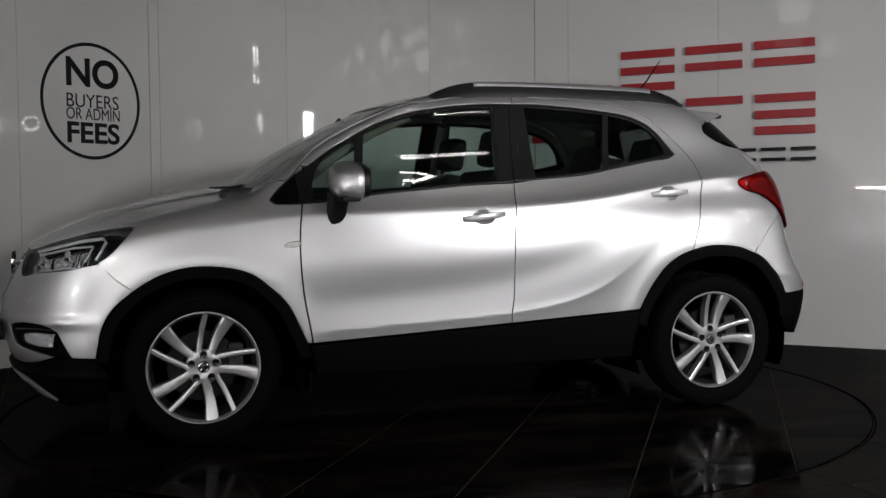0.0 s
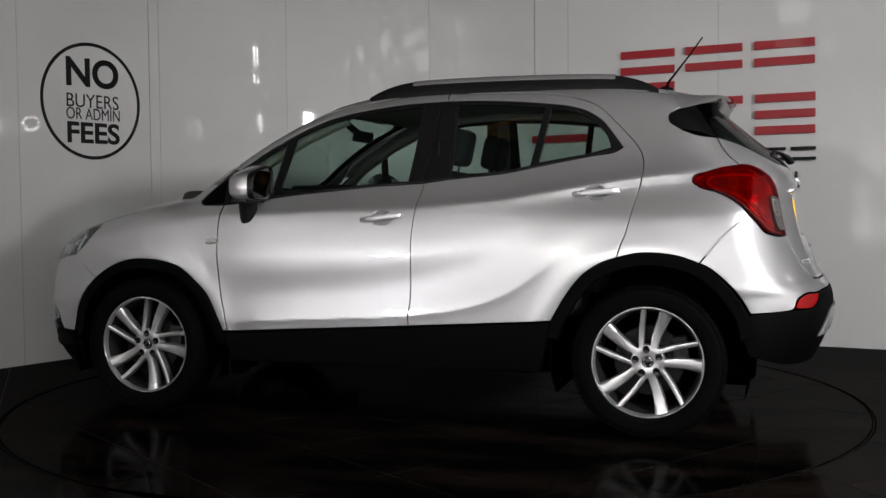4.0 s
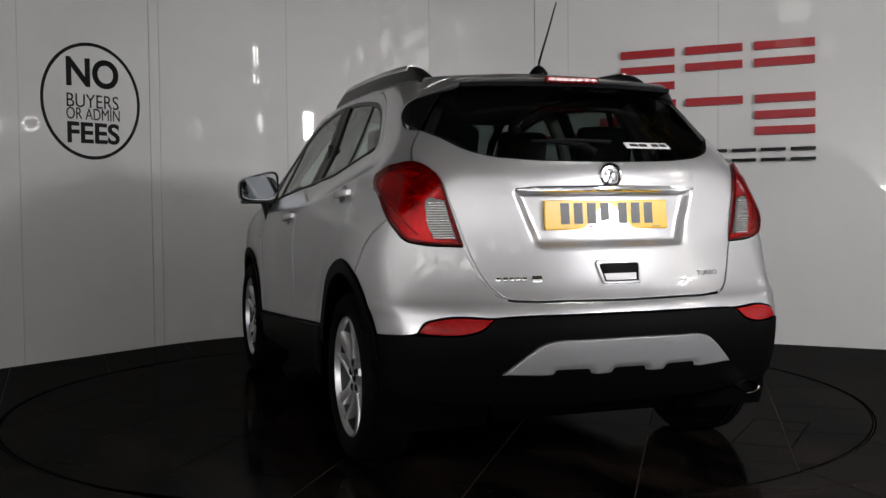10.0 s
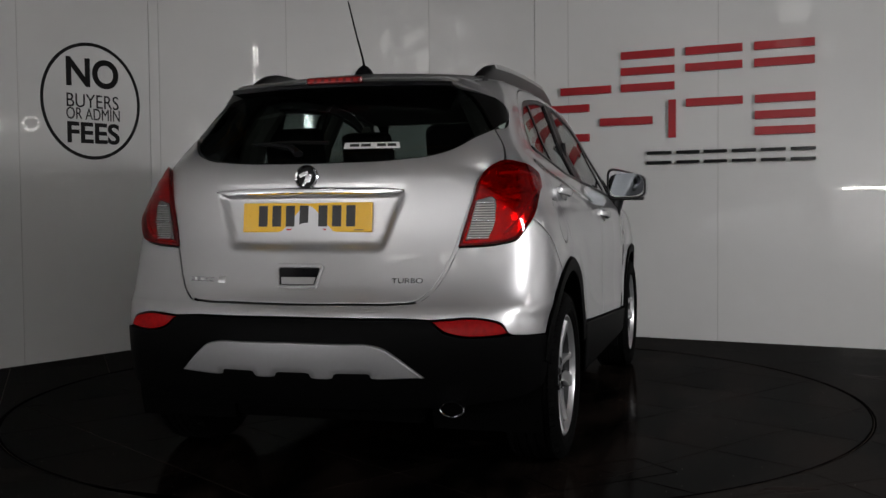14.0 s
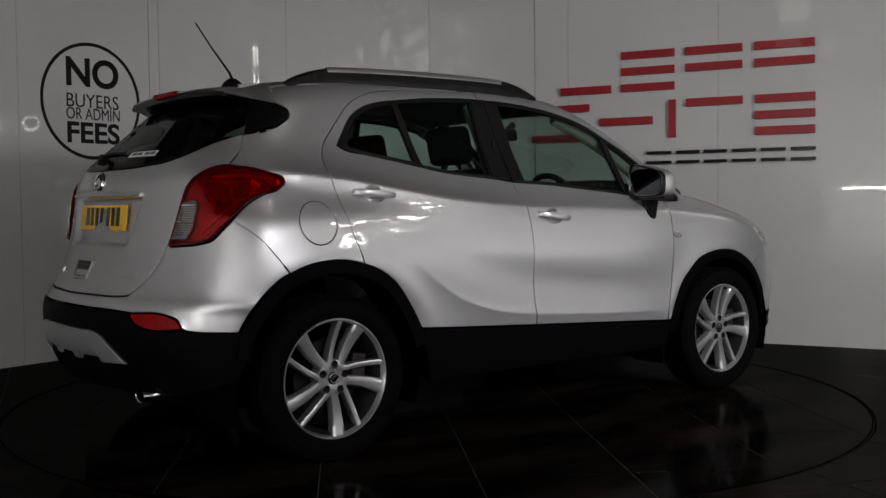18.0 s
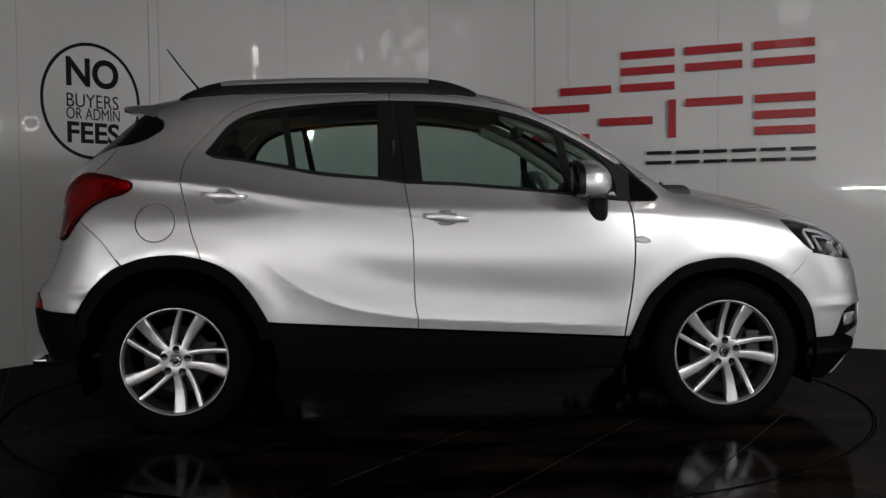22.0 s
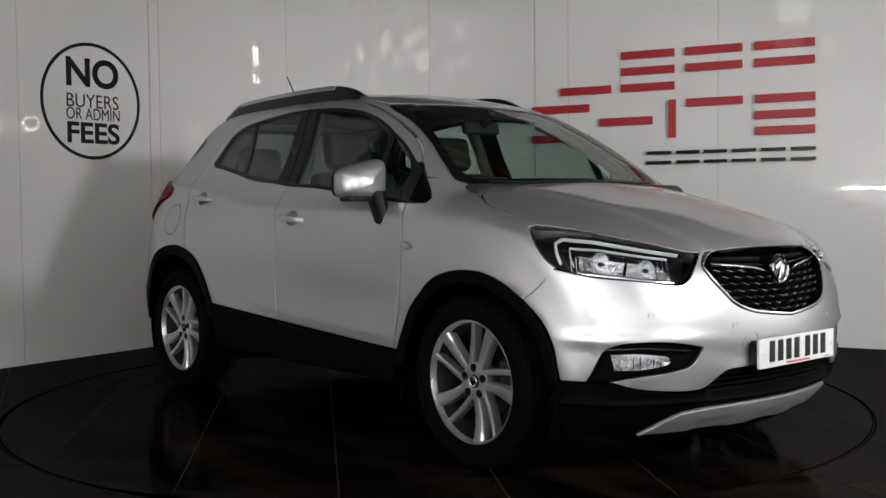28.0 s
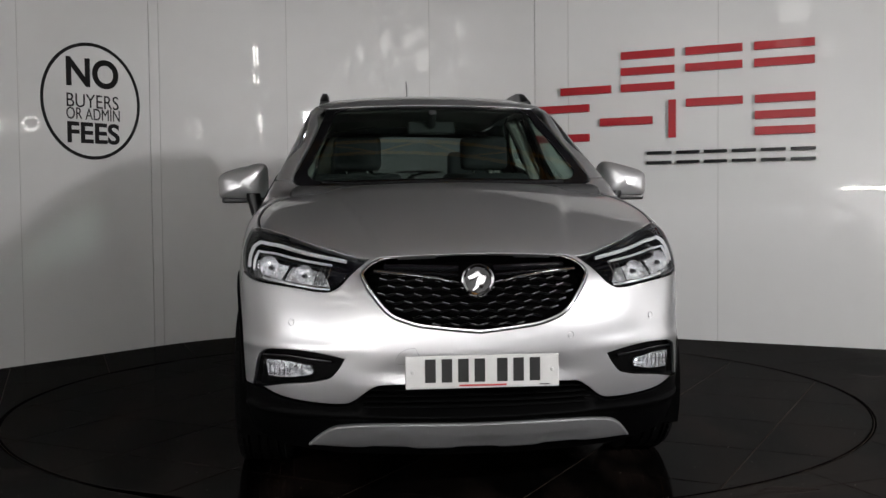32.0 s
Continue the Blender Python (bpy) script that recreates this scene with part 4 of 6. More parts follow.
WING = outline("0.797,0.423! 0.813,0.520 0.828,0.600 0.841,0.708 0.847,0.800 0.846,0.914 0.839,0.994 0.828,1.052! 0.908,1.052 0.955,1.056 0.971,1.072! "
               "0.945,1.105 0.885,1.160! " + side_marks("screen", ((0.668, 1.160), (0.655, 1.142), (0.610, 1.128))) + " " + side_marks("top", ((1.035, 0.575), (1.15, 0.672), (1.205, 0.715), (1.289, 0.762), (1.429, 0.783), (1.583, 0.772))) + " "
               + marks_to("front", ((66, 0.956), (63.6, 0.892), (60.2, 0.830), (58.2, 0.808)), "side") + " 1.638,0.733 1.569,0.683! " + " ".join(ARCH_F.split()[1:]) + " 0.821,0.425!")
QUARTER = outline("-1.147,0.803! -1.167,0.864 -1.184,0.906 -1.204,0.982 -1.230,1.077 -1.245,1.131 -1.251,1.187 -1.245,1.249 -1.216,1.305 -1.166,1.362 -1.113,1.418 "
                  "-1.034,1.492 -0.925,1.540 -0.758,1.568 -0.391,1.583 -0.286,1.587! -0.286,1.604! -0.5,1.603 -0.9,1.588 -1.2,1.566 -1.365,1.547! -1.392,1.50 -1.395,1.475! -1.352,1.442 "
                  "-1.352,1.420 -1.392,1.385 -1.470,1.348 " + side_marks("rear", [(math.radians(a) * ARC, b) for a, b in ((54.2, 1.333), (53.8, 1.27), (51.2, 1.203))]) + " " + marks_to("rear", ((54, 1.195), (58, 1.187), (61.5, 1.176), (65.2, 1.152), (65.4, 1.140), (63.6, 1.108), (59.8, 1.086), (56.4, 1.05), (54.2, 1.01), (53.4, 0.99)), "side") + " -1.610,0.910 -1.527,0.811 -1.501,0.780! -1.433,0.806 -1.340,0.822 -1.234,0.822")
A_PILLAR = outline("0.217,1.544! 0.361,1.506 0.518,1.440 0.60,1.398 0.694,1.343 0.763,1.293 0.818,1.234 0.885,1.163! "
                   + side_marks("screen", ((0.668, 1.160), (0.64, 1.235), (0.595, 1.33), (0.56, 1.42), (0.525, 1.535))) + " 0.25,1.555!")


def doors_and_sides(s):
    wing = panel("front_wing", "side", WING, PAINT, car, s, step=0.017)
    fd = panel("front_door", "side", FRONT_DOOR, PAINT, car, s, holes=(FRONT_CUP,), step=0.014)
    panel("door_top", "side", DOOR_TOP, PAINT, fd, s, step=0.02)
    rd = panel("rear_door", "side", REAR_DOOR, PAINT, car, s, holes=(REAR_CUP,), step=0.011)
    flap = np.array([(-1.353 + 0.0875 * math.cos(2 * math.pi * q / 48), 0.974 + 0.0875 * math.sin(2 * math.pi * q / 48)) for q in range(48)])
    panel("rear_quarter_panel", "side", QUARTER, PAINT, car, s, holes=(flap,) if s < 0 else (), step=0.015)
    if s < 0:
        panel("fuel_flap", "side", flap, PAINT, car, s, gap=0.001)
    panel("windscreen_pillar", "side", A_PILLAR, PAINT, car, s, step=0.015, gap=0.001)
    panel("window_trim", "side", DLO, TRIM_BLACK, car, s, out=-0.003, holes=(GLASS_FRONT, GLASS_VENT, GLASS_REAR, GLASS_QUARTER), step=0.025, gap=0.0)
    for nm, g, m in (("front_window", GLASS_FRONT, SIDE_GLASS), ("vent_window", GLASS_VENT, SIDE_GLASS), ("rear_window", GLASS_REAR, SIDE_GLASS), ("quarter_window", GLASS_QUARTER, SIDE_GLASS)):
        panel(nm, "side", inset(g, -0.004), m, car, s, out=-0.007, depth=0.004, gap=0, step=0.05, label="clear green-tinted side glass")
    return fd, rd


def arch_strip(s, cx, line, width, name):
    """Black moulding round a wheel opening: an outer line and one nearer to the hub."""
    pts = []
    for w in line.split():
        a, b = w.split(",")
        pts.append((float(a), float(b)))
    inner = []
    for x, z in pts[::-1]:
        d = Vector((x - cx, z - 0.335))
        d *= (d.length - width) / d.length
        inner.append((cx + d.x, 0.335 + d.y))
    txt = " ".join("%.4f,%.4f%s" % (x, z, "!" if i in (0, len(pts) - 1) else "") for i, (x, z) in enumerate(pts))
    txt += " " + " ".join("%.4f,%.4f%s" % (x, z, "!" if i in (0, len(pts) - 1) else "") for i, (x, z) in enumerate(inner))
    panel(name, "side", outline(txt), BLACK_PLASTIC, car, s, out=0.011, gap=0.0, depth=0.05, edge=0.006, step=0.02)


for s in (1, -1):
    doors_and_sides(s)
    arch_strip(s, 1.278, "1.726,0.380 1.717,0.437 1.690,0.533 1.642,0.609 1.569,0.683 1.468,0.742 1.370,0.774 1.261,0.782 1.153,0.770 1.060,0.740 0.980,0.679 0.913,0.612 0.856,0.505 0.821,0.425 0.80,0.36", 0.052, "front_arch_moulding")
    arch_strip(s, -1.278, "-0.83,0.44 -0.851,0.514 -0.881,0.571 -0.933,0.652 -0.998,0.727 -1.076,0.778 -1.147,0.803 -1.234,0.822 -1.340,0.822 -1.433,0.806 -1.515,0.774 -1.601,0.706 -1.661,0.632 -1.705,0.561 -1.725,0.46", 0.058, "rear_arch_moulding")
    panel("sill_moulding", "side", outline("-0.851,0.510! -0.167,0.470 0.328,0.444 0.815,0.416! 0.79,0.34! 0.78,0.275! -0.80,0.275! -0.82,0.36!"), BLACK_PLASTIC, car, s, out=0.010, depth=0.06, edge=0.008, gap=0.001)

# top and ends
ROOF_EDGE = [(-1.365, 1.547), (-1.2, 1.566), (-0.9, 1.588), (-0.5, 1.603), (-0.286, 1.604), (-0.286, 1.604), (-0.094, 1.583), (0.076, 1.566), (0.217, 1.543), (0.34, 1.532)]


def roof_line():
    pts = []
    for x, z in ROOF_EDGE:
        p = onto("side", np.array([[x, z]]))[0]
        pts.append((p[0], p[1]))
    pts.append((0.405, 0.0))
    txt = "-1.33,0! -1.335,0.3 " + " ".join("%.4f,%.4f%s" % (x, y, "!" if i in (0, len(ROOF_EDGE) - 1) else "") for i, (x, y) in enumerate(pts[:-1]))
    txt += " 0.375,0.30 0.395,0.0!"
    return outline(txt, "top", both=True)


panel("roof", "top", roof_line(), PAINT, car, step=0.04, gap=0.001)
panel("headliner", "top", inset(roof_line(), 0.03), HEADLINER, car, step=0.08, out=-0.035, depth=0.006)


def bonnet_ridge(uv, p):
    """Raised middle of the bonnet with a soft crease down each side."""
    y = np.abs(uv[:, 1])
    k = np.clip((uv[:, 0] - 1.15) / 0.8, 0, 1)
    w = 0.50 - 0.16 * k
    return 0.012 * (1 - 1 / (1 + np.exp(-(y - w) / 0.010))) - 0.004 - 0.006 * np.exp(-(y / 0.03)**2) * np.clip((uv[:, 0] - 1.3) / 0.5, 0, 1) * 0


BONNET_LINE = outline("1.185,0! 1.165,0.25 1.085,0.50 1.035,0.575! 1.15,0.672 1.205,0.715 1.289,0.762 1.429,0.783 1.583,0.772! 1.68,0.712 1.803,0.618 1.92,0.50 1.995,0.395 2.022,0.30 2.04,0.15 2.045,0!", "top", both=True)
panel("bonnet", "top", BONNET_LINE, PAINT, car, step=0.025, shape=bonnet_ridge)
SCREEN_LINE = outline("0,1.128! 0.263,1.124 0.50,1.118 0.610,1.128 0.668,1.160 0.64,1.235 0.595,1.33 0.56,1.42 0.525,1.535! 0.30,1.552 0,1.557!", "screen", both=True)
SCREEN_CLEAR = outline("0,1.165! 0.30,1.162 0.50,1.160 0.585,1.168 0.605,1.195 0.580,1.26 0.535,1.36 0.500,1.44 0.480,1.505 0.45,1.522 0.25,1.532 0,1.536!", "screen", both=True)
panel("windscreen_border", "screen", SCREEN_LINE, GLOSS_BLACK, car, holes=(SCREEN_CLEAR,), out=-0.004, step=0.03, depth=0.01)
panel("windscreen", "screen", inset(SCREEN_CLEAR, -0.003), SIDE_GLASS, car, out=-0.006, step=0.06, depth=0.004, gap=0, label="clear green-tinted windscreen")
FRONT_BUMPER = outline("0,0.882! 12,0.880 20,0.870 24.4,0.857! 27.4,0.803 29.4,0.762 31.0,0.747 33.5,0.746 38,0.756 45,0.768 50,0.776 57.0,0.798! " + marks_to("side", WING_SEAM, "front") + " "
                       "61.7,0.609 59.1,0.533 57.8,0.437 57.3,0.396! 51.6,0.398! 50.4,0.43 49.4,0.466 47.7,0.515 44.8,0.537 40.8,0.544 34.9,0.542 30.2,0.530 27.2,0.519! 28.5,0.483 30.3,0.452 32.7,0.441 "
                       "41.0,0.421 47.0,0.402! 42.2,0.379 35.1,0.363 29.0,0.360 27.0,0.363 25.5,0.375 23.0,0.406 20.7,0.427 18,0.431 13.6,0.433 0,0.436!", "front", both=True)
GRILLE_HOLE = outline("0,0.876! 8.3,0.875 17.6,0.871 21.9,0.860 24.2,0.838 25.3,0.806 24.2,0.775 21.6,0.722 18.3,0.668 13.5,0.636 7.1,0.620 0,0.608!", "front", both=True)


def bumper_sculpt(uv, p):
    """A soft ledge over the fog lamp."""
    t, z = np.degrees(np.abs(uv[:, 0]) / ARC), uv[:, 1]
    lip = 0.55 + 0.0 * t
    return 0.007 * np.exp(-((z - lip) / 0.026)**2) * np.clip((t - 20) / 14, 0, 1) * np.clip((60 - t) / 10, 0, 1) - 0.010 * np.exp(-((z - 0.475) / 0.04)**2) * np.clip((26 - t) / 10, 0, 1)


front_bumper = panel("front_bumper", "front", FRONT_BUMPER, PAINT, car, holes=(GRILLE_HOLE,), step=0.02, shape=bumper_sculpt)
LOW_FRONT = outline("0,0.432! 13.6,0.429 18,0.427 20.7,0.423 23.0,0.402 25.5,0.371 27.0,0.358 35.1,0.358 42.2,0.374 47.0,0.396! 52,0.394 57.6,0.394! 60.5,0.30! 57,0.20! 40,0.155 20,0.15 0,0.15!", "front", both=True)


def low_sculpt(uv, p):
    z = uv[:, 1]
    t = np.degrees(np.abs(uv[:, 0]) / ARC)
    mouth = np.clip((25.5 - t) / 3, 0, 1) * np.clip((z - 0.325) / 0.02, 0, 1)
    return -0.05 * mouth + 0.012 * np.exp(-((z - 0.318) / 0.014)**2)


low_front = panel("lower_front_bumper", "front", LOW_FRONT, BLACK_PLASTIC, car, step=0.02, shape=low_sculpt, depth=0.03)
REAR_GLASS = outline("0,1.203! 10.7,1.205 23.3,1.212 32.1,1.228 38.1,1.252 41.7,1.274 45,1.296 54.0,1.339! 54.6,1.43 54.6,1.523! 46,1.536 37,1.543 0,1.550!", "rear", both=True)
SCREEN_CORNER = outline("54.1,1.334! 59,1.360 65.5,1.382 68.5,1.420 68.5,1.440 66,1.462! 59,1.500 54.7,1.523! 54.7,1.43", "rear")
for s in (1, -1):
    panel("screen_corner", "rear", SCREEN_CORNER, COWL, car, s, out=-0.001, step=0.02, gap=0.0005, depth=0.02, label="black rear screen corner")
panel("rear_screen", "rear", REAR_GLASS, DARK_GLASS, car, out=-0.001, step=0.05, depth=0.02, label="dark tinted rear screen")
TAILGATE = outline("0,0.688! 14.6,0.690 23.0,0.691 26.8,0.699 30.1,0.735 33.2,0.796 36.3,0.890 38.4,0.977 40.3,1.054 42.4,1.133 45.3,1.172 51.0,1.204! 53.6,1.27 54.0,1.335! 45,1.292 41.7,1.270 38.1,1.248 32.1,1.224 23.3,1.208 10.7,1.201 0,1.199!", "rear", both=True)


def tailgate_sculpt(uv, p):
    """The number plate's recess and the shelf over it."""
    t, z = np.degrees(np.abs(uv[:, 0]) / ARC), uv[:, 1]
    half = 20.0 + (z - 0.9) * 27
    f = 1 / (1 + np.exp((t - half) / 0.38))
    g = 1 / (1 + np.exp(-(z - 0.893) / 0.005)) * 1 / (1 + np.exp((z - 1.088) / 0.004))
    crease = 0.006 / (1 + np.exp(-(z - 1.118) / 0.004)) * f
    low = 0.010 * np.exp(-((z - 0.80) / 0.09)**2)
    return -0.030 * f * g + crease * 0.5 + low * 0.3


tailgate = panel("tailgate", "rear", TAILGATE, PAINT, car, step=0.014, shape=tailgate_sculpt)
REAR_BUMPER = outline("0,0.684! 14.6,0.686 23.0,0.687 27.2,0.695 30.6,0.732 33.7,0.796 36.9,0.885! 45.5,0.896 48.7,0.909 51.4,0.953 53.4,0.988! 59.5,0.910 64.2,0.811 65.6,0.780! 64.8,0.774 60.0,0.706 56.6,0.632 54.5,0.563! "
                      "47.0,0.570! 43.9,0.581 42.5,0.618 39.9,0.633 29.0,0.634! 25.6,0.638 14,0.641 0,0.643!", "rear", both=True)


def ledge(uv, p):
    z = uv[:, 1]
    return 0.004 * np.exp(-((z - 0.665) / 0.022)**2)


panel("rear_bumper", "rear", REAR_BUMPER, PAINT, car, step=0.022, shape=ledge)
LOW_REAR = outline("0,0.639! 14,0.637 25.6,0.634 29.0,0.630 31.6,0.588 33.9,0.576 40.7,0.571 44.5,0.574 54.7,0.560! 56,0.45! 54.5,0.38! 48,0.345 40,0.325 20,0.305 0,0.305!", "rear", both=True)
panel("lower_rear_bumper", "rear", LOW_REAR, BLACK_PLASTIC, car, step=0.03, out=0.004, depth=0.03)


# shut lines: a body-coloured filler added just under each seam to lighten its dark gap
SEAM_REAR = [(53.4, 0.988), (59.5, 0.910), (64.2, 0.811)]
SEAM_GATE = [(26.8, 0.697), (30.3, 0.733), (33.4, 0.796), (36.6, 0.888), (38.5, 0.975), (40.3, 1.054), (42.4, 1.133), (45.3, 1.173)]


# ---- wheels
def spoke_bm(r0, r1, a0, a1, w0, w1, face0, face1, deep, curve=0.0, n=14):
    """One cast spoke: a rounded bar that swings from angle a0 at the hub to a1 at the rim."""
    bm = bmesh.new()
    rows = []
    for i in range(n + 1):
        t = i / n
        w = (w0 + (w1 - w0) * t**1.3) / 2
        f = face0 + (face1 - face0) * t - 0.006 * math.sin(math.pi * t)
        p0, p1 = Vector((-r0 * math.cos(a0), 0, r0 * math.sin(a0))), Vector((-r1 * math.cos(a1), 0, r1 * math.sin(a1)))
        side = Vector((p1.z - p0.z, 0, p0.x - p1.x)).normalized()
        c = p0.lerp(p1, t) + side * curve * math.sin(math.pi * t)
        a = math.atan2(c.z, -c.x)
        u = Vector((math.sin(a), 0, math.cos(a)))
        sec = [(-w, f - deep), (-w, f - 0.010), (-w * 0.82, f - 0.002), (-w * 0.4, f - 0.0005), (w * 0.4, f - 0.0005), (w * 0.82, f - 0.002), (w, f - 0.010), (w, f - deep)]
        rows.append([bm.verts.new(c + u * q + Vector((0, y, 0))) for q, y in sec])
    for a, b in zip(rows, rows[1:]):
        for q in range(len(a)):
            bm.faces.new((a[q], a[(q + 1) % len(a)], b[(q + 1) % len(a)], b[q]))
    bm.faces.new(rows[0])
    bm.faces.new(rows[-1])
    return bm


def build_wheel():
    w = empty("wheel")
    tyre = [(0.240, 0.080), (0.2475, 0.088), (0.2505, 0.097), (0.259, 0.1025), (0.285, 0.107), (0.305, 0.106), (0.322, 0.098), (0.331, 0.088), (0.336, 0.072),
            (0.3375, 0.062), (0.331, 0.060), (0.331, 0.053), (0.338, 0.051), (0.339, 0.024), (0.331, 0.022), (0.331, 0.014), (0.339, 0.012)]
    prof = tyre + [(r, -y) for r, y in tyre[::-1]]
    part("tyre", lathe(prof, 96), RUBBER, w, "black low-profile tyre", smooth=True, angle=40)
    bm = bmesh.new()
    for k in range(76):
        a = 2 * math.pi * k / 76
        for side in (1, -1):
            m = Matrix.Rotation(a + (0.02 if side < 0 else 0), 4, "Y") @ Matrix.Translation((0.3265, side * 0.085, 0)) @ Matrix.Rotation(side * 0.62, 4, "Z")
            bmesh.ops.create_cube(bm, size=1, matrix=m @ Matrix.Diagonal((0.019, 0.026, 0.020, 1)))
    tagged(part("tread", bm, RUBBER, w), kind="stuff")
    for r, y in ((0.268, 0.1052), (0.300, 0.1066)):
        part("sidewall_ring", lathe([(r - 0.0025, y - 0.002), (r, y + 0.0012), (r + 0.0025, y - 0.002)], 96), RUBBER, w, smooth=True)
    rim = part("rim", lathe([(0.2475, 0.080), (0.2475, 0.090), (0.2455, 0.0935), (0.241, 0.0935), (0.2375, 0.088), (0.232, 0.070)], 96), ALLOY, w, "silver ten-spoke alloy rim", smooth=True, angle=50)
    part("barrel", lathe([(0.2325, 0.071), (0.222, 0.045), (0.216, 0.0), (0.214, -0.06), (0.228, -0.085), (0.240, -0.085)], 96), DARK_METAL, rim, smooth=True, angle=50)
    hubf = 0.070
    part("hub", lathe([(0.0001, hubf - 0.004), (0.030, hubf - 0.003), (0.052, hubf + 0.002), (0.073, hubf - 0.002), (0.080, hubf - 0.016), (0.076, 0.01), (0.0001, 0.0)], 48), ALLOY, rim, smooth=True)
    for k in range(5):
        b = radians(72 * k)
        part("spoke", spoke_bm(0.058, 0.236, b + radians(112), b + radians(87), 0.027, 0.024, hubf, 0.084, 0.040, 0.004), ALLOY, rim, smooth=True, angle=50)
        part("spoke", spoke_bm(0.056, 0.236, b + radians(59), b + radians(62), 0.036, 0.062, hubf, 0.084, 0.040, 0.007), ALLOY, rim, smooth=True, angle=50)
        c = Vector((-0.0555 * math.cos(b + radians(90)), hubf + 0.0012, 0.0555 * math.sin(b + radians(90))))
        bm = lathe([(0.0001, 0.0016), (0.0125, 0.0018), (0.0148, 0.0026), (0.0162, 0.0016), (0.0166, -0.004)], 20)
        bmesh.ops.translate(bm, vec=c, verts=bm.verts)
        part("bolt_hole", bm, GLOSS_BLACK, rim, smooth=True)
    cap = part("centre_cap", lathe([(0.0001, hubf + 0.004), (0.022, hubf + 0.0035), (0.026, hubf + 0.001), (0.027, hubf - 0.004)], 32), GLOSS_BLACK, w, "black centre cap with a chrome emblem", smooth=True)
    part("emblem", lathe([(0.017, hubf + 0.0042), (0.0195, hubf + 0.0052), (0.022, hubf + 0.0042)], 28), CHROME, cap, smooth=True)
    part("emblem", box(0.018, 0.0016, 0.006, (0, hubf + 0.0048, 0.003), 0.0008, Matrix.Rotation(0.6, 4, "Y")), CHROME, cap)
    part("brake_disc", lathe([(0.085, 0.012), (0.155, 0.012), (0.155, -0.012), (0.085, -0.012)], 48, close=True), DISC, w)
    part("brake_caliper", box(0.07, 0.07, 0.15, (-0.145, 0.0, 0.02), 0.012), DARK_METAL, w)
    return w


WHEEL_Y, WHEEL_Z = 0.772, 0.339
wheel = build_wheel()
for i, (x, s, rz, spin) in enumerate(((1.278, 1, 0, 0), (1.278, -1, 180, 0), (-1.278, 1, 0, 7), (-1.278, -1, 180, -4))):
    m = pose(x, WHEEL_Y * s, WHEEL_Z, 0, 0, rz) @ pose(0, 0, 0, 0, spin, 0)
    w = wheel if i == 0 else copy_thing(wheel, m)
    w.matrix_basis = m
    w.parent = car
    bm = bmesh.new()
    rows = []
    for q in range(25):
        a = math.pi * (-0.12 + 1.24 * q / 24)
        rows.append([bm.verts.new((x + 0.442 * math.cos(a), s * y, 0.345 + 0.442 * math.sin(a))) for y in (0.845, 0.82, 0.42)])
    for a, b in zip(rows, rows[1:]):
        for k in range(2):
            bm.faces.new((a[k], a[k + 1], b[k + 1], b[k]))
    bm.faces.new([r[2] for r in rows])
    part("wheel_arch_liner", bm, LINER_BLACK, car)

part("underbody", box(3.5, 0.80, 0.10, (0.02, 0, 0.25), 0.03), LINER_BLACK, car)

# ------------------------------------------------------------------ lights and mouths of the car's front


def skins(kind, marks, sgn=1, out=0.0):
    """skin() for many marks at once."""
    uv = np.array(marks, float)
    if kind in ("front", "rear"):
        uv[:, 0] = np.radians(uv[:, 0]) * ARC
    p = onto(kind, uv)
    n = normal(p)
    p = (p + n * out) * [1, sgn, 1]
    n = n * [1, sgn, 1]
    return [(Vector(a), Vector(b)) for a, b in zip(p, n)]


def strip_on(name, kind, marks, width, thick, material, parent, sgn=1, out=0.0, label=""):
    """A bar of rounded section laid along marks on the skin."""
    pts = skins(kind, marks, sgn, out)
    bm = bmesh.new()
    rows = []
    m = len(pts)
    for i, (p, n) in enumerate(pts):
        d = (pts[min(m - 1, i + 1)][0] - pts[max(0, i - 1)][0]).normalized()
        u = n.cross(d).normalized()
        w = width if not isinstance(width, (list, tuple)) else width[i]
        rows.append([bm.verts.new(p + u * q * w / 2 + n * h * thick) for q, h in ((-1, -0.5), (-0.95, 0.3), (-0.6, 0.9), (0, 1.0), (0.6, 0.9), (0.95, 0.3), (1, -0.5))])
    for a, b in zip(rows, rows[1:]):
        for q in range(7):
            bm.faces.new((a[q], a[(q + 1) % 7], b[(q + 1) % 7], b[q]))
    bm.faces.new(rows[0])
    bm.faces.new(rows[-1])
    return part(name, bm, material, parent, label, smooth=True, angle=50)


def along(marks, n):
    """n marks evenly along a line of marks."""
    p = np.array(marks, float)
    s = np.concatenate([[0], np.cumsum(np.linalg.norm(np.diff(p, axis=0) * [0.016, 1], axis=1))])
    t = np.linspace(0, s[-1], n)
    return list(zip(np.interp(t, s, p[:, 0]), np.interp(t, s, p[:, 1])))


def bowl(name, centre, aim, radius, depth, material, parent, n=28):
    bm = lathe([(0.0001, -depth), (radius * 0.4, -depth * 0.93), (radius * 0.75, -depth * 0.6), (radius, 0), (radius * 1.05, 0.002), (radius * 1.08, -0.004)], n, "z")
    q = Vector(aim).to_track_quat("Z", "Y").to_matrix().to_4x4()
    bmesh.ops.transform(bm, matrix=Matrix.Translation(centre) @ q, verts=bm.verts)
    return part(name, bm, material, parent, smooth=True)


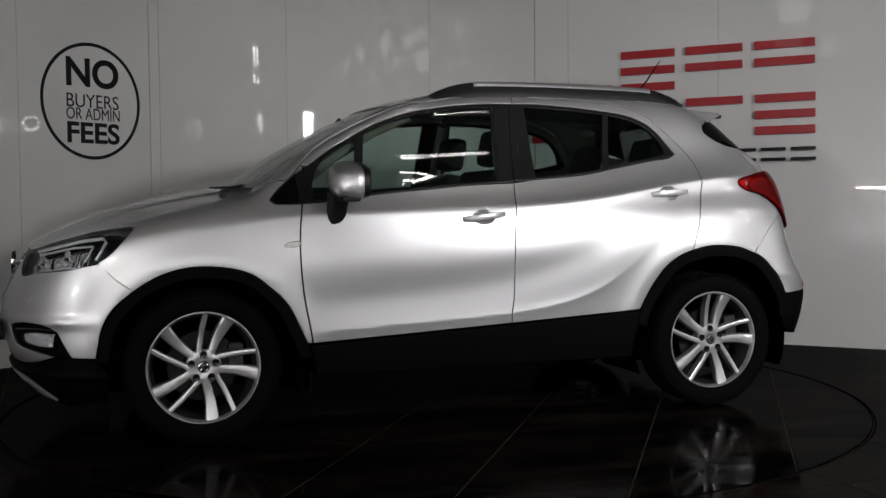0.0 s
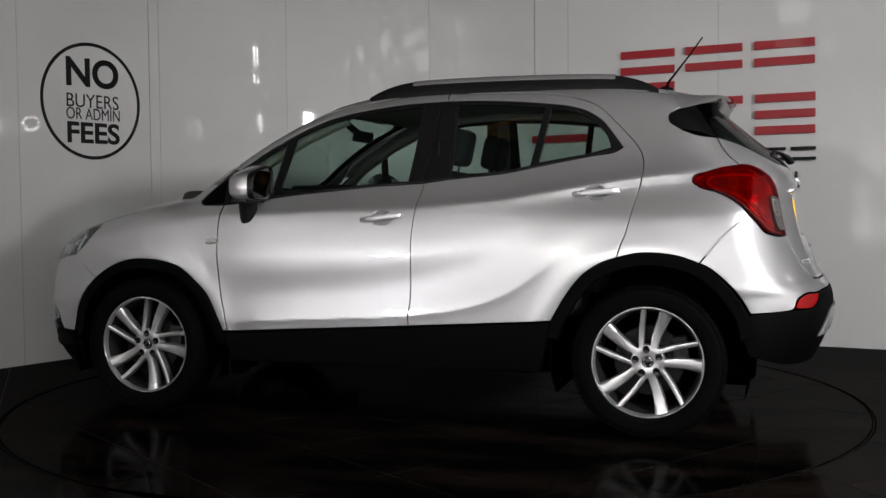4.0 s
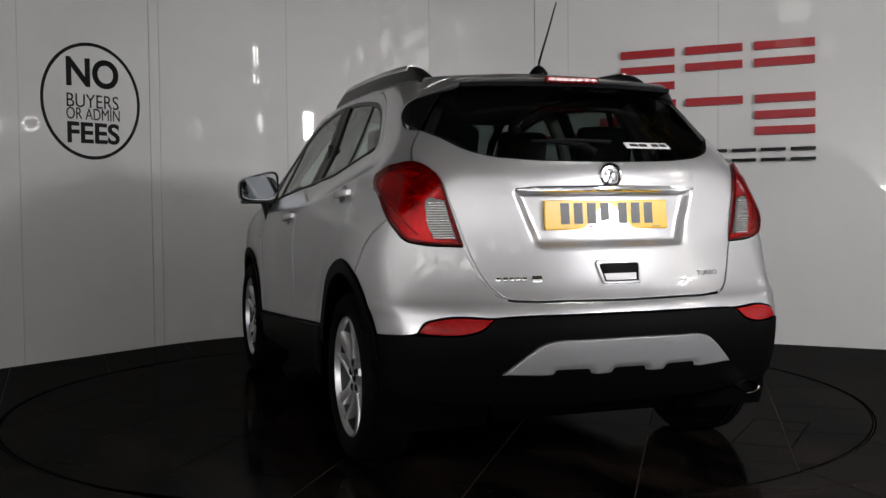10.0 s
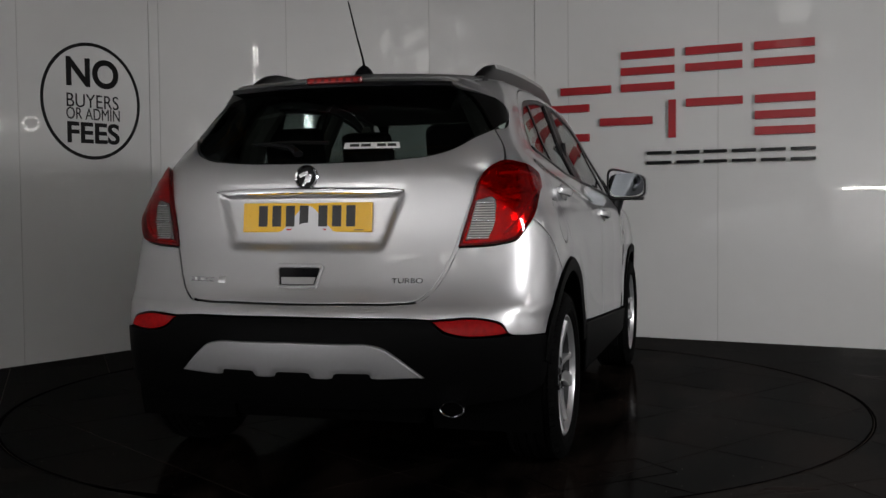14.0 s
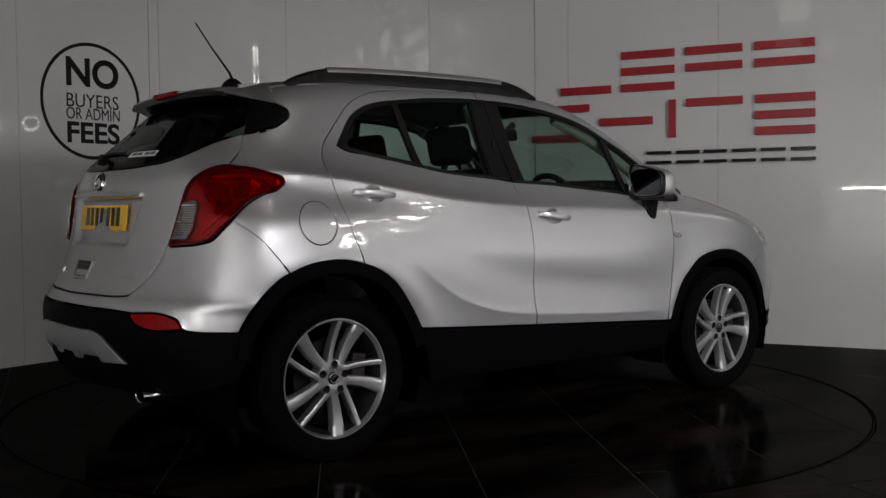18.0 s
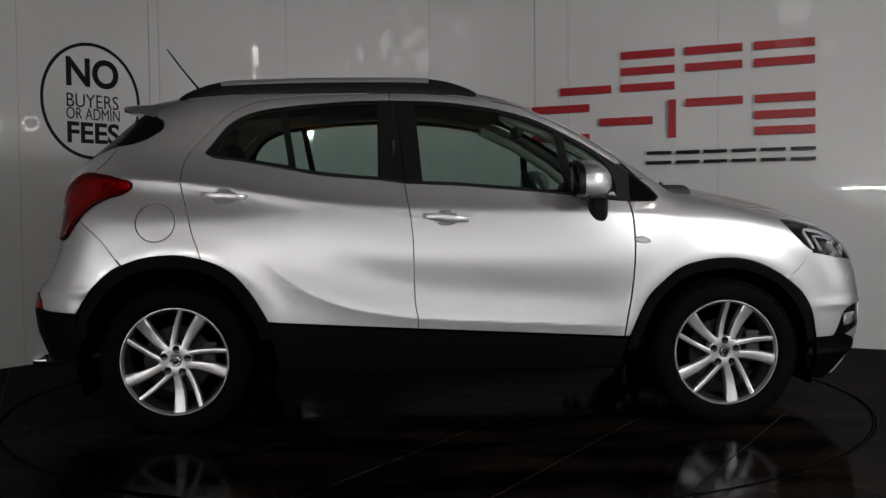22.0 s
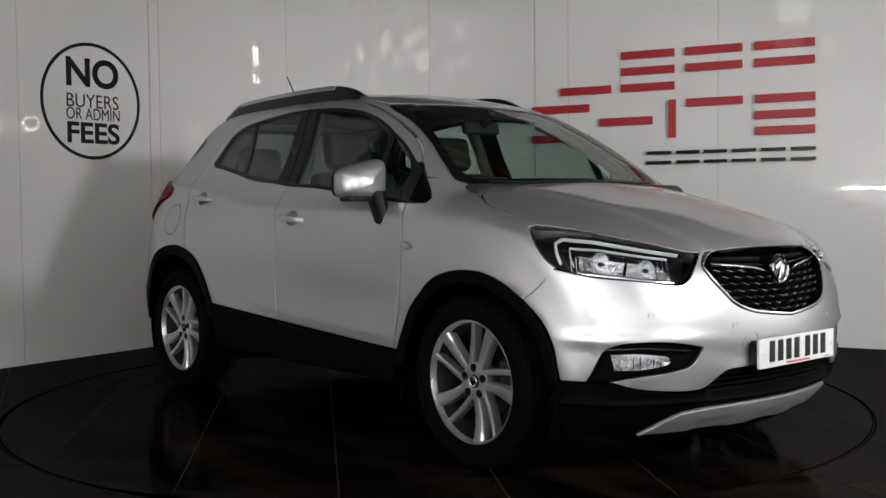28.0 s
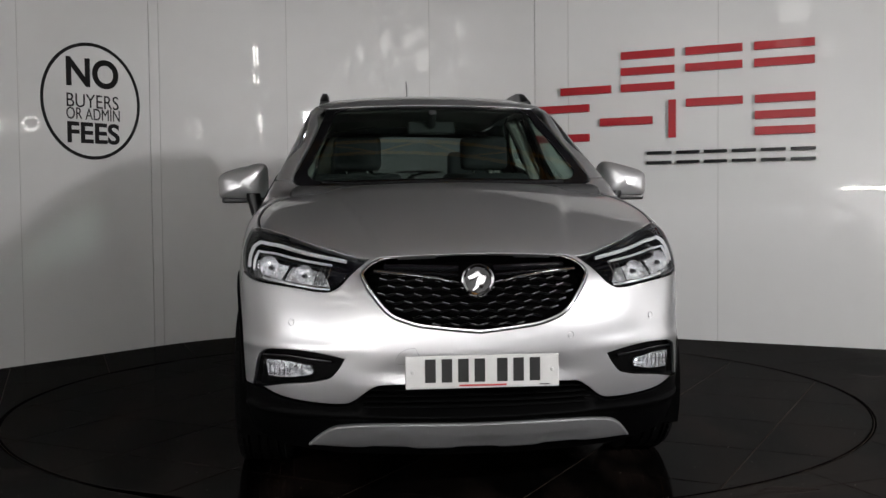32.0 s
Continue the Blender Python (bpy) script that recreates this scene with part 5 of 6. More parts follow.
def headlight(s):
    line = outline(HEADLIGHT, "front")
    body = panel("headlight", "front", inset(line, 0.002), GLOSS_BLACK, car, s, out=-0.055, gap=0, depth=-0.045, step=0.03, label="clear headlight with black bezel and bright light guide")
    strip_on("light_guide", "front", along([(57.5, 0.822), (58.5, 0.86), (59.0, 0.905), (57.5, 0.925), (50, 0.914), (39.5, 0.884), (30, 0.860)], 40), 0.010, 0.008, GUIDE, body, s, -0.020, "bright chrome light guide")
    strip_on("light_guide", "front", along([(54.5, 0.815), (55.3, 0.85), (55.5, 0.892), (49, 0.888), (39.5, 0.863), (33, 0.848)], 34), 0.005, 0.006, GUIDE, body, s, -0.024)
    panel("reflector", "front", outline("53.6,0.806! 45,0.792 36,0.776 32.2,0.772! 33.4,0.806 35.0,0.834! 42,0.850 53.8,0.876!", "front"), FACET, body, s, out=-0.040, gap=0, depth=0.004, step=0.02, label="faceted bright reflector")
    for a, z, r in ((48.5, 0.838, 0.040), (38.5, 0.812, 0.037)):
        p, n = skin("front", a, z, s, -0.022)
        bowl("reflector_bowl", p, (0.95, 0.30 * s, 0.05), r * 0.86, 0.026, FACET, body)
        p2, _ = skin("front", a, z, s, -0.034)
        part("bulb", tube([p2, p2 + Vector((0.016, 0.005 * s, 0))], [0.009, 0.006], 10), DARK_METAL, body, smooth=True)
    for k in range(9):
        a = 44.6 + 1.15 * (k - 4) * 0.35
        strip_on("rib", "front", [(a + 7.5 + k * 0.2, 0.868 - 0.002 * k), (a + 7.3 + k * 0.2, 0.790)], 0.0028, 0.003, GLOSS_BLACK if k % 2 else LAMP_INNER, body, s, -0.030)
    for k in range(6):
        a = 33.2 + 0.55 * k
        strip_on("rib", "front", [(a, 0.846), (a - 0.2, 0.776)], 0.003, 0.003, GLOSS_BLACK if k % 2 else LAMP_INNER, body, s, -0.030)
    strip_on("reflector_floor", "front", along([(54, 0.792), (45, 0.785), (36, 0.768), (32, 0.763)], 16), 0.016, 0.003, LAMP_INNER, body, s, -0.034)
    strip_on("divider", "front", along([(42.6, 0.848), (43.4, 0.789)], 6), 0.012, 0.004, GLOSS_BLACK, body, s, -0.028)
    panel("lens", "front", line, CLEAR, body, s, out=0.0, depth=0.012, step=0.03, label="clear plastic lens")


both_sides(headlight)
# grille
grille = panel("grille", "front", inset(GRILLE_HOLE, 0.002), LINER_BLACK, car, out=-0.055, gap=0, depth=-0.04, step=0.03, label="black mesh grille in a chrome surround")
panel("chrome_surround", "front", inset(GRILLE_HOLE, 0.001), CHROME, grille, holes=(inset(GRILLE_HOLE, 0.0125),), out=0.003, gap=0, depth=0.03, edge=0.004, step=0.01, label="chrome surround")
for s in (1, -1):
    strip_on("wing_bar", "front", along([(22.6, 0.817), (15, 0.806), (8.5, 0.793), (5.2, 0.778)], 24), [0.012] * 18 + [0.012 - 0.0015 * k for k in range(6)], 0.010, CHROME, grille, s, -0.010, "chrome wing bar")
    strip_on("upper_bar", "front", along([(21, 0.845), (12, 0.842), (4, 0.838)], 18), 0.020, 0.010, GLOSS_BLACK, grille, s, -0.025)
    strip_on("upper_bar", "front", along([(22, 0.828), (12, 0.820), (4, 0.812)], 18), 0.012, 0.010, GLOSS_BLACK, grille, s, -0.028)
    for row in range(7):
        z0 = 0.785 - row * 0.0245
        lim = (22.8, 22.5, 21.5, 20.0, 18.2, 15.5, 10.5)[row]
        zig = []
        a = 0.0
        k = 0
        while a <= lim:
            zig.append((a, z0 - 0.0022 * a * (0.55 + 0.05 * row) * 0.5 + (0.0042 if (k + row) % 2 else -0.0042) + 0.0012 * a))
            a += 1.95
            k += 1
        if len(zig) > 2:
            strip_on("mesh_bar", "front", zig, 0.0065, 0.010, GRILLE_BLACK, grille, s, -0.030)
            for q in range(0, len(zig) - 1):
                if (q + row) % 2 == 0:
                    (a0, b0), (a1, b1) = zig[q], zig[q + 1]
                    # glint on the black mesh, put in as a pale silver strip
                    strip_on("mesh_glint", "front", [(a0 + 0.2, b0 + (b1 - b0) * 0.13), (a1 - 0.2, b1 - (b1 - b0) * 0.13)], 0.0022, 0.003, SATIN, grille, s, -0.0205)


def emblem(parent, c, n, r, up=(0, 0, 1)):
    """Round chrome badge: a ring, a dark field and a plain chrome shape."""
    q = Vector(n).to_track_quat("Z", "Y").to_matrix().to_4x4()
    m = Matrix.Translation(c) @ q
    bm = lathe([(r * 0.78, 0.002), (r * 0.82, 0.009), (r * 0.92, 0.012), (r, 0.008), (r * 1.02, -0.004)], 40, "z")
    bmesh.ops.transform(bm, matrix=m, verts=bm.verts)
    b = part("badge", bm, CHROME, parent, "round chrome badge", smooth=True)
    bm = lathe([(0.0001, 0.004), (r * 0.8, 0.003)], 32, "z")
    bmesh.ops.transform(bm, matrix=m, verts=bm.verts)
    part("badge_field", bm, GLOSS_BLACK, b)
    for (x, y, w, h, a) in ((-0.22, 0.25, 0.8, 0.34, 0.5), (0.18, -0.05, 0.5, 0.75, -0.35), (-0.1, -0.45, 0.6, 0.22, 0.9)):
        bm = box(r * w, r * h, 0.007, (0, 0, 0), 0.003, Matrix.Rotation(a, 4, "Z"))
        bmesh.ops.transform(bm, matrix=m @ Matrix.Translation((x * r, y * r, 0.006)), verts=bm.verts)
        part("badge_shape", bm, CHROME, b, smooth=True)
    return b


p, n = skin("front", 0, 0.785, 1, -0.003)
emblem(grille, p, (1, 0, 0.06), 0.056)
# front plate
plate = part("number_plate", box(0.012, 0.52, 0.111, (2.186, 0.004, 0.482), 0.004, seg=2), WHITE_PLATE, car, "white front number plate")
part("plate_holder", box(0.045, 0.50, 0.10, (2.158, 0.004, 0.480), 0.008), GLOSS_BLACK, plate)


def plate_marks(x, y0, z0, face, owner):
    """Plain dark bars where the registration stands."""
    w, gap, h = 0.036, 0.0195, 0.079
    u = -(7 * w + 5 * gap + 0.040) / 2
    for k in range(7):
        part("bar", box(0.0016, w, h, (x, y0 + face * (u + w / 2), z0 + 0.005), 0.0004), INK, owner)
        u += w + (0.040 if k == 3 else gap)
    part("bar", box(0.0016, 0.16, 0.006, (x, y0 + face * 0.0, z0 - 0.0455)), RED_INK, owner)
    part("bar", box(0.0016, 0.035, 0.003, (x, y0 + face * 0.21, z0 - 0.047)), INK, owner)
    for e in (-1, 1):
        bm = lathe([(0.0001, 0.003), (0.005, 0.0025), (0.0065, 0)], 14, "x")
        bmesh.ops.translate(bm, vec=(x, y0 + e * 0.236, z0 + 0.002), verts=bm.verts)
        part("plate_screw", bm, WHITE_PLATE if face > 0 else YELLOW, owner, smooth=True)


plate_marks(2.1925, 0.004, 0.482, 1, plate)
# fog lamps
FOG_POCKET = "51.6,0.396! 50.4,0.43 49.4,0.466 47.7,0.515 44.8,0.537 40.8,0.544 34.9,0.542 30.2,0.530 27.2,0.519! 28.5,0.483 30.3,0.452 32.7,0.441 41.0,0.421 47.0,0.402!"


def fog(s):
    pocket = panel("fog_lamp", "front", outline(FOG_POCKET, "front"), BLACK_PLASTIC, car, s, out=-0.030, gap=0, depth=-0.02, step=0.02, label="clear fog lamp in a black surround")
    panel("fog_lens", "front", outline("46.8,0.500! 46.0,0.440! 38,0.447 34.2,0.470 34.6,0.490! 40,0.502", "front"), FACET, pocket, s, out=-0.016, gap=0, depth=0.02, step=0.02, label="bright faceted lamp")
    for k in range(7):
        a = 36.5 + 1.4 * k
        strip_on("lens_rib", "front", [(a, 0.492), (a, 0.452)], 0.004, 0.003, CHROME, pocket, s, -0.012)
    panel("fog_cover", "front", outline("47.3,0.505! 46.3,0.434! 38,0.441 33.6,0.468 34.0,0.494! 40,0.507", "front"), CLEAR, pocket, s, out=-0.008, gap=0, depth=0.006, step=0.03)
    strip_on("surround_bar", "front", along([(48.5, 0.516), (40, 0.522), (30, 0.508)], 20), 0.012, 0.008, GLOSS_BLACK, pocket, s, -0.014)


both_sides(fog)
for k in range(4):
    z = 0.412 - k * 0.022
    strip_on("intake_slat", "front", along([(-23 - k * 0.8, z - 0.004), (0, z), (23 + k * 0.8, z - 0.004)], 40), 0.010, 0.022, BLACK_PLASTIC, low_front, 1, -0.038)


def skid_front(uv, p):
    t, z = np.degrees(uv[:, 0] / ARC), uv[:, 1]
    n = 0.0
    for c in (-21, 0, 21):
        n = n + 1 / (1 + np.exp((np.abs(t - c) - 5.2) / 0.35)) / (1 + np.exp((z - 0.238) / 0.004))
    return -0.006 * n


SKID_F = outline("0,0.298! 16,0.297 27.9,0.286 31,0.278 34,0.256 37.5,0.222 40.5,0.192! 30,0.192 0,0.192!", "front", both=True)
panel("front_skid_plate", "front", SKID_F, SATIN, car, out=0.012, step=0.015, depth=0.02, edge=0.006, shape=skid_front, label="satin silver skid plate")
for a, z in ((38.6, 0.640), (18.9, 0.591)):
    for s in (1, -1):
        p, n = skin("front", a, z, s, 0.0005)
        bm = lathe([(0.0001, 0.0006), (0.0085, 0.0006), (0.009, -0.001), (0.0102, -0.001), (0.0115, 0.0008), (0.0118, -0.003)], 24, "z")
        bmesh.ops.transform(bm, matrix=Matrix.Translation(p) @ n.to_track_quat("Z", "Y").to_matrix().to_4x4(), verts=bm.verts)
        part("parking_sensor", bm, PAINT, car, smooth=True)
eye = outline("-13.0,0.560! -15.5,0.552 -16.6,0.530 -17.2,0.505! -14.0,0.508 -11.6,0.515!", "front")
# tow-eye cover: a fine groove round a small flap
pts = onto("front", eye[::2])
part("tow_eye_seam", tube([Vector(q) + Vector((0.001, 0, 0)) for q in pts], 0.0012, 6, True), SATIN, front_bumper)

# ------------------------------------------------------------------ the car's rear
REVERSE = "41.2,1.056! 45.0,1.062 45.3,1.040 44.9,1.005 44.3,0.955 43.0,0.921! 38.4,0.912! 39.8,0.977"


def tail_swell(uv, p):
    t = np.degrees(uv[:, 0] / ARC)
    return 0.016 * np.clip((t - 36) / 6, 0, 1) * np.clip((66 - t) / 9, 0, 1)


def tail_light(s):
    rev = outline(REVERSE, "rear")
    lamp = panel("tail_light", "rear", outline(TAIL, "rear"), RED_GLASS, car, s, out=0.002, holes=(rev,), step=0.015, depth=0.012, shape=tail_swell, label="red tail light with a clear reversing lamp")
    panel("lamp_body", "rear", inset(outline(TAIL, "rear"), 0.002), RED_INNER, lamp, s, out=-0.012, step=0.015, gap=0, depth=0.02, shape=tail_swell)
    panel("reversing_lens", "rear", rev, LENS_GREY, lamp, s, out=0.001, gap=0.0, step=0.012, depth=0.01, shape=tail_swell, label="clear ribbed reversing lens")
    for k in range(15):
        z = 1.046 - k * 0.0092
        lo = 41.2 - (1.056 - z) * 19.6
        hi = 45.1 - max(0, 0.985 - z) * 24
        strip_on("lens_rib", "rear", along([(lo + 0.35, z), (hi - 0.3, z)], 6), 0.0062 if k % 7 == 0 else 0.0036, 0.0022, CHROME if k % 7 == 0 else AMBER_CLEAR, lamp, s, 0.0180)
    tl = outline(TAIL, "rear")
    panel("lamp_rim", "rear", inset(tl, 0.001), RED_LENS, lamp, s, out=-0.002, holes=(inset(tl, 0.011),), step=0.015, gap=0, depth=0.01, shape=tail_swell)
    strip_on("light_guide", "rear", along([(46.2, 0.93), (48.6, 0.965), (51.5, 1.02), (55, 1.065), (60, 1.10), (61.8, 1.125), (60.5, 1.150), (55, 1.163), (48, 1.155)], 40), 0.011, 0.006, RED_LED, lamp, s, 0.004)
    panel("rear_reflector", "rear", outline("29.4,0.629! 39.7,0.629 42.2,0.615 43.6,0.582! 40.7,0.576 33.9,0.580 31.8,0.592", "rear"), RED_BRIGHT, car, s, out=0.004, step=0.02, depth=0.02, label="red rear reflector")


both_sides(tail_light)


def skid_rear(uv, p):
    t, z = np.degrees(uv[:, 0] / ARC), uv[:, 1]
    n = 0.0
    for c in (-13.2, 0, 13.2):
        n = n + 1 / (1 + np.exp((np.abs(t - c) - 4.4) / 0.3)) / (1 + np.exp((z - 0.448) / 0.004))
    return -0.014 * n


SKID_R = outline("0,0.557! 12,0.554 17.0,0.552 19.6,0.541 22,0.515 25.2,0.472 28.2,0.430! 20,0.424 0,0.424!", "rear", both=True)
panel("rear_skid_plate", "rear", SKID_R, SATIN, car, out=0.014, step=0.014, depth=0.02, edge=0.007, shape=skid_rear, label="satin silver skid plate")
rplate = part("number_plate", box(0.010, 0.52, 0.111, (0, 0, 0), 0.004), YELLOW, car, "yellow rear number plate")
rplate.location = (-1.9015, 0.004, 0.999)
rplate.rotation_euler = (0, radians(6), 0)
plate_marks(-0.0058, 0, 0, -1, rplate)
strip_on("chrome_strip", "rear", along([(-25.6, 1.094), (0, 1.099), (25.6, 1.094)], 50), [0.012 + 0.017 * min(1, k / 5, (49 - k) / 5) for k in range(50)], 0.020, CHROME, tailgate, 1, -0.004, "chrome strip over the number plate")
p, n = skin("rear", -0.3, 1.147, 1, 0.002)
emblem(tailgate, p, (-1, 0, 0.13), 0.047)
handle_line = outline("0,0.828! 5.6,0.828! 6.2,0.818! 5.0,0.745! 4.5,0.740! 0,0.740!", "rear", 0.004, both=True)
hole = outline("0,0.813! 4.9,0.813! 5.2,0.808! 4.3,0.752! 0,0.750!", "rear", 0.004, both=True)
hh = panel("tailgate_handle", "rear", handle_line, PAINT, tailgate, holes=(hole,), out=0.013, step=0.008, gap=0, depth=0.012, edge=0.004, label="recessed tailgate handle")
panel("handle_recess", "rear", hole, GLOSS_BLACK, hh, out=0.0065, gap=-0.001, step=0.01, depth=0.004)
panel("handle_lip", "rear", outline("0,0.780! 4.4,0.780! 4.0,0.754! 0,0.753!", "rear", 0.004, both=True), PAINT, hh, out=0.0095, gap=0, step=0.01, depth=0.004)
for k, (a0, a1) in enumerate(((29.6, 28.5), (28.1, 27.1), (26.7, 25.7), (25.3, 24.3), (23.9, 22.9), (21.6, 19.4))):
    strip_on("model_mark", "rear", [(a0, 0.767), ((a0 + a1) / 2, 0.767), (a1, 0.767)], 0.017 if k < 5 else 0.026, 0.003, CHROME, tailgate, 1, 0.002)
word = lettering("engine_badge", "TURBO", 0.019, CHROME, tailgate, bold=0.0, depth=0.001, width=0.112)
p, n = skin("rear", -25.4, 0.768, 1, 0.0045)
word.matrix_basis = Matrix.Translation(p) @ Matrix.Rotation(math.atan2(n.y, n.x) + math.pi / 2, 4, "Z") @ Matrix.Rotation(math.asin(max(-1, min(1, n.z))) * -1, 4, "X")
# spoiler over the rear screen


def spoiler():
    n = 33
    bm = bmesh.new()
    rows = []
    ys = np.linspace(-0.475, 0.475, n)
    fades = np.maximum(0, (np.abs(ys) - 0.40) / 0.11)
    first, second = onto("top", np.stack([-1.345 - 0.02 * fades, ys], 1)), onto("top", np.stack([np.full(n, -1.45), ys], 1))
    for y, edge_fade, p0, p1 in zip(ys, fades, first, second):
        tip_x = -1.612 + 0.10 * y * y + 0.07 * edge_fade**2
        tip_z = 1.549 - 0.05 * y * y - 0.030 * edge_fade**2
        prof = [(p0[0], p0[2] + 0.001 - 0.012 * edge_fade**2), (p1[0], max(p1[2] + 0.006 * (1 - edge_fade), tip_z + 0.010)), (tip_x + 0.05, tip_z + 0.006), (tip_x + 0.008, tip_z - 0.0005), (tip_x, tip_z - 0.007),
                (tip_x + 0.012, tip_z - 0.014), (tip_x + 0.10, tip_z - 0.022), (p0[0] - 0.02, p0[2] - 0.045)]
        rows.append([bm.verts.new((x, y, z)) for x, z in prof])
    for a, b in zip(rows, rows[1:]):
        for q in range(7):
            bm.faces.new((a[q], a[q + 1], b[q + 1], b[q]))
    # side ends run down to the corner of the rear screen
    roof_c, low_c, mid_c = (onto("side", np.array([m]))[0] for m in ((-1.362, 1.549), (-1.398, 1.470), (-1.385, 1.510)))
    for k, s in ((0, -1), (-1, 1)):
        r = rows[k]
        R, C, M = (bm.verts.new((p[0], s * (p[1] + 0.004), p[2])) for p in (roof_c, low_c, mid_c))
        for f in ((r[0], R, M), (r[0], M, r[1]), (r[1], M, C), (r[1], C, r[2]), (r[2], C, r[3]), (r[3], C, r[4]), (r[4], C, r[5]), (r[5], C, r[6])):
            bm.faces.new(f)
    sp = part("spoiler", bm, PAINT, car, "silver roof spoiler over the rear screen", smooth=True, angle=45)
    bm = bmesh.new()
    rows = []
    for k in range(n):
        y = -0.47 + 0.94 * k / (n - 1)
        tip_x = -1.600 + 0.10 * y * y
        tip_z = 1.549 - 0.05 * y * y
        rows.append([bm.verts.new(v) for v in ((tip_x, y, tip_z - 0.015), (tip_x + 0.004, y, tip_z - 0.032), (tip_x + 0.10, y, tip_z - 0.040), (tip_x + 0.10, y, tip_z - 0.018))])
    for a, b in zip(rows, rows[1:]):
        for q in range(4):
            bm.faces.new((a[q], a[(q + 1) % 4], b[(q + 1) % 4], b[q]))
    bm.faces.new(rows[0])
    bm.faces.new(rows[-1])
    part("spoiler_underside", bm, GLOSS_BLACK, sp, smooth=True)
    bl = part("brake_light", box(0.03, 0.236, 0.026, (-1.606, 0.004, 1.541), 0.009, seg=3), RED_LENS, sp, "red high brake light")
    for k in range(7):
        part("lamp_cell", box(0.003, 0.018, 0.013, (-1.6215, -0.089 + 0.031 * k, 1.541), 0.0008), RED_LED, bl)


spoiler()
# aerial
aerial = part("aerial", lathe([(0.0001, 0.034), (0.014, 0.033), (0.026, 0.022), (0.038, 0.006), (0.042, -0.006)], 28, "z"), GLOSS_BLACK, car, "black roof aerial", smooth=True)
aerial.location = (-1.278, 0, 1.607)
aerial.scale = (1.35, 0.95, 1)
part("aerial_rod", tube([(0.0, 0, 0.025), (-0.012, 0, 0.06), (-0.075, 0, 0.165), (-0.135, 0, 0.275)], [0.006, 0.005, 0.0036, 0.0028], 8), BLACK_PLASTIC, aerial, smooth=True)
# rear wiper, sticker
wip = part("rear_wiper", tube([skin("rear", 3, 1.222, 1, 0.022)[0], skin("rear", 6, 1.245, 1, 0.024)[0], skin("rear", 14, 1.262, 1, 0.020)[0], skin("rear", 21, 1.27, 1, 0.014)[0]], [0.022, 0.020, 0.012, 0.008], 10, squash=0.6), TRIM_BLACK, car, "black rear wiper", smooth=True)
part("wiper_blade", tube([skin("rear", -4.5, 1.274, 1, 0.008)[0], skin("rear", 8, 1.280, 1, 0.008)[0], skin("rear", 20, 1.275, 1, 0.006)[0]], 0.007, 8), TRIM_BLACK, wip, smooth=True)
panel("window_sticker", "rear", outline("-9.3,1.278! -25.3,1.278! -25.3,1.254! -9.3,1.254!", "rear"), WHITE_INK, car, out=0.002, step=0.05, gap=0, depth=0.001, edge=0.0005, label="white strip sticker with dark bars")
for a0, a1 in ((-11, -13.8), (-14.4, -17.2), (-19, -21.5), (-22, -24.4)):
    panel("sticker_bar", "rear", outline("%.2f,1.272! %.2f,1.272! %.2f,1.261! %.2f,1.261!" % (a0, a1, a1, a0), "rear"), INK, car, out=0.0034, step=0.05, gap=0, depth=0.001, edge=0.0003)
bm = lathe([(0.026, 0.06), (0.030, 0.0), (0.033, -0.003), (0.034, 0.0), (0.033, 0.06)], 32, "x")
bmesh.ops.scale(bm, vec=(1, 1.35, 0.8), verts=bm.verts)
ex = part("exhaust_tip", bm, CHROME, car, "chrome exhaust tip", smooth=True)
ex.location = (-1.99, -0.577, 0.318)
part("exhaust_bore", lathe([(0.0001, 0.03), (0.0285, 0.028), (0.0285, 0.004)], 28, "x"), LINER_BLACK, ex).scale = (1, 1.35, 0.8)
part("exhaust_pipe", tube([(0.05, 0, 0), (0.35, 0, 0.02), (0.5, 0.1, 0.03)], 0.026, 12), DARK_METAL, ex, smooth=True)

# ------------------------------------------------------------------ sides: mirrors, handles, rails
def handle(s, x, z, tilt):
    p, n = skin("side", x, z, s, 0)
    base = Matrix.Translation(p) @ Matrix.Rotation(tilt, 4, "Y")
    bm = bmesh.new()
    rows = []
    for k in range(17):
        t = k / 16
        u = (t - 0.5) * 0.215
        lift_y = 0.030 * (1 - abs(2 * t - 1)**3.2) + 0.004
        h = 0.0155 - 0.004 * abs(2 * t - 1)**2
        rows.append([bm.verts.new(base @ Vector((u, s * (lift_y + dy), h * q))) for q, dy in ((-1, -0.008), (-0.9, 0.0), (0, 0.004), (0.9, 0.0), (1, -0.008), (0, -0.012))])
    for a, b in zip(rows, rows[1:]):
        for q in range(6):
            bm.faces.new((a[q], a[(q + 1) % 6], b[(q + 1) % 6], b[q]))
    bm.faces.new(rows[0])
    bm.faces.new(rows[-1])
    hnd = part("door_handle", bm, PAINT, car, "silver door handle", smooth=True, angle=60)
    dish = lambda uv, q: -0.030 * np.sqrt(np.clip(1 - ((uv[:, 0] - x) / 0.054)**2 - ((uv[:, 1] - z) / 0.036)**2, 0, 1))
    panel("handle_cup", "side", FRONT_CUP if x > -0.5 else REAR_CUP, PAINT, hnd, s, out=-0.001, gap=-0.0025, step=0.007, depth=0.003, edge=0.002, shape=dish)
    if x > -0.5:
        p2, n2 = skin("side", x - 0.082, z + 0.008, s, 0.021)
        bm = lathe([(0.0001, 0.001), (0.006, 0.001), (0.007, -0.002)], 14, "y")
        bmesh.ops.scale(bm, vec=(1, s, 1), verts=bm.verts)
        bmesh.ops.translate(bm, vec=p2, verts=bm.verts)
        part("lock", bm, SATIN, hnd)


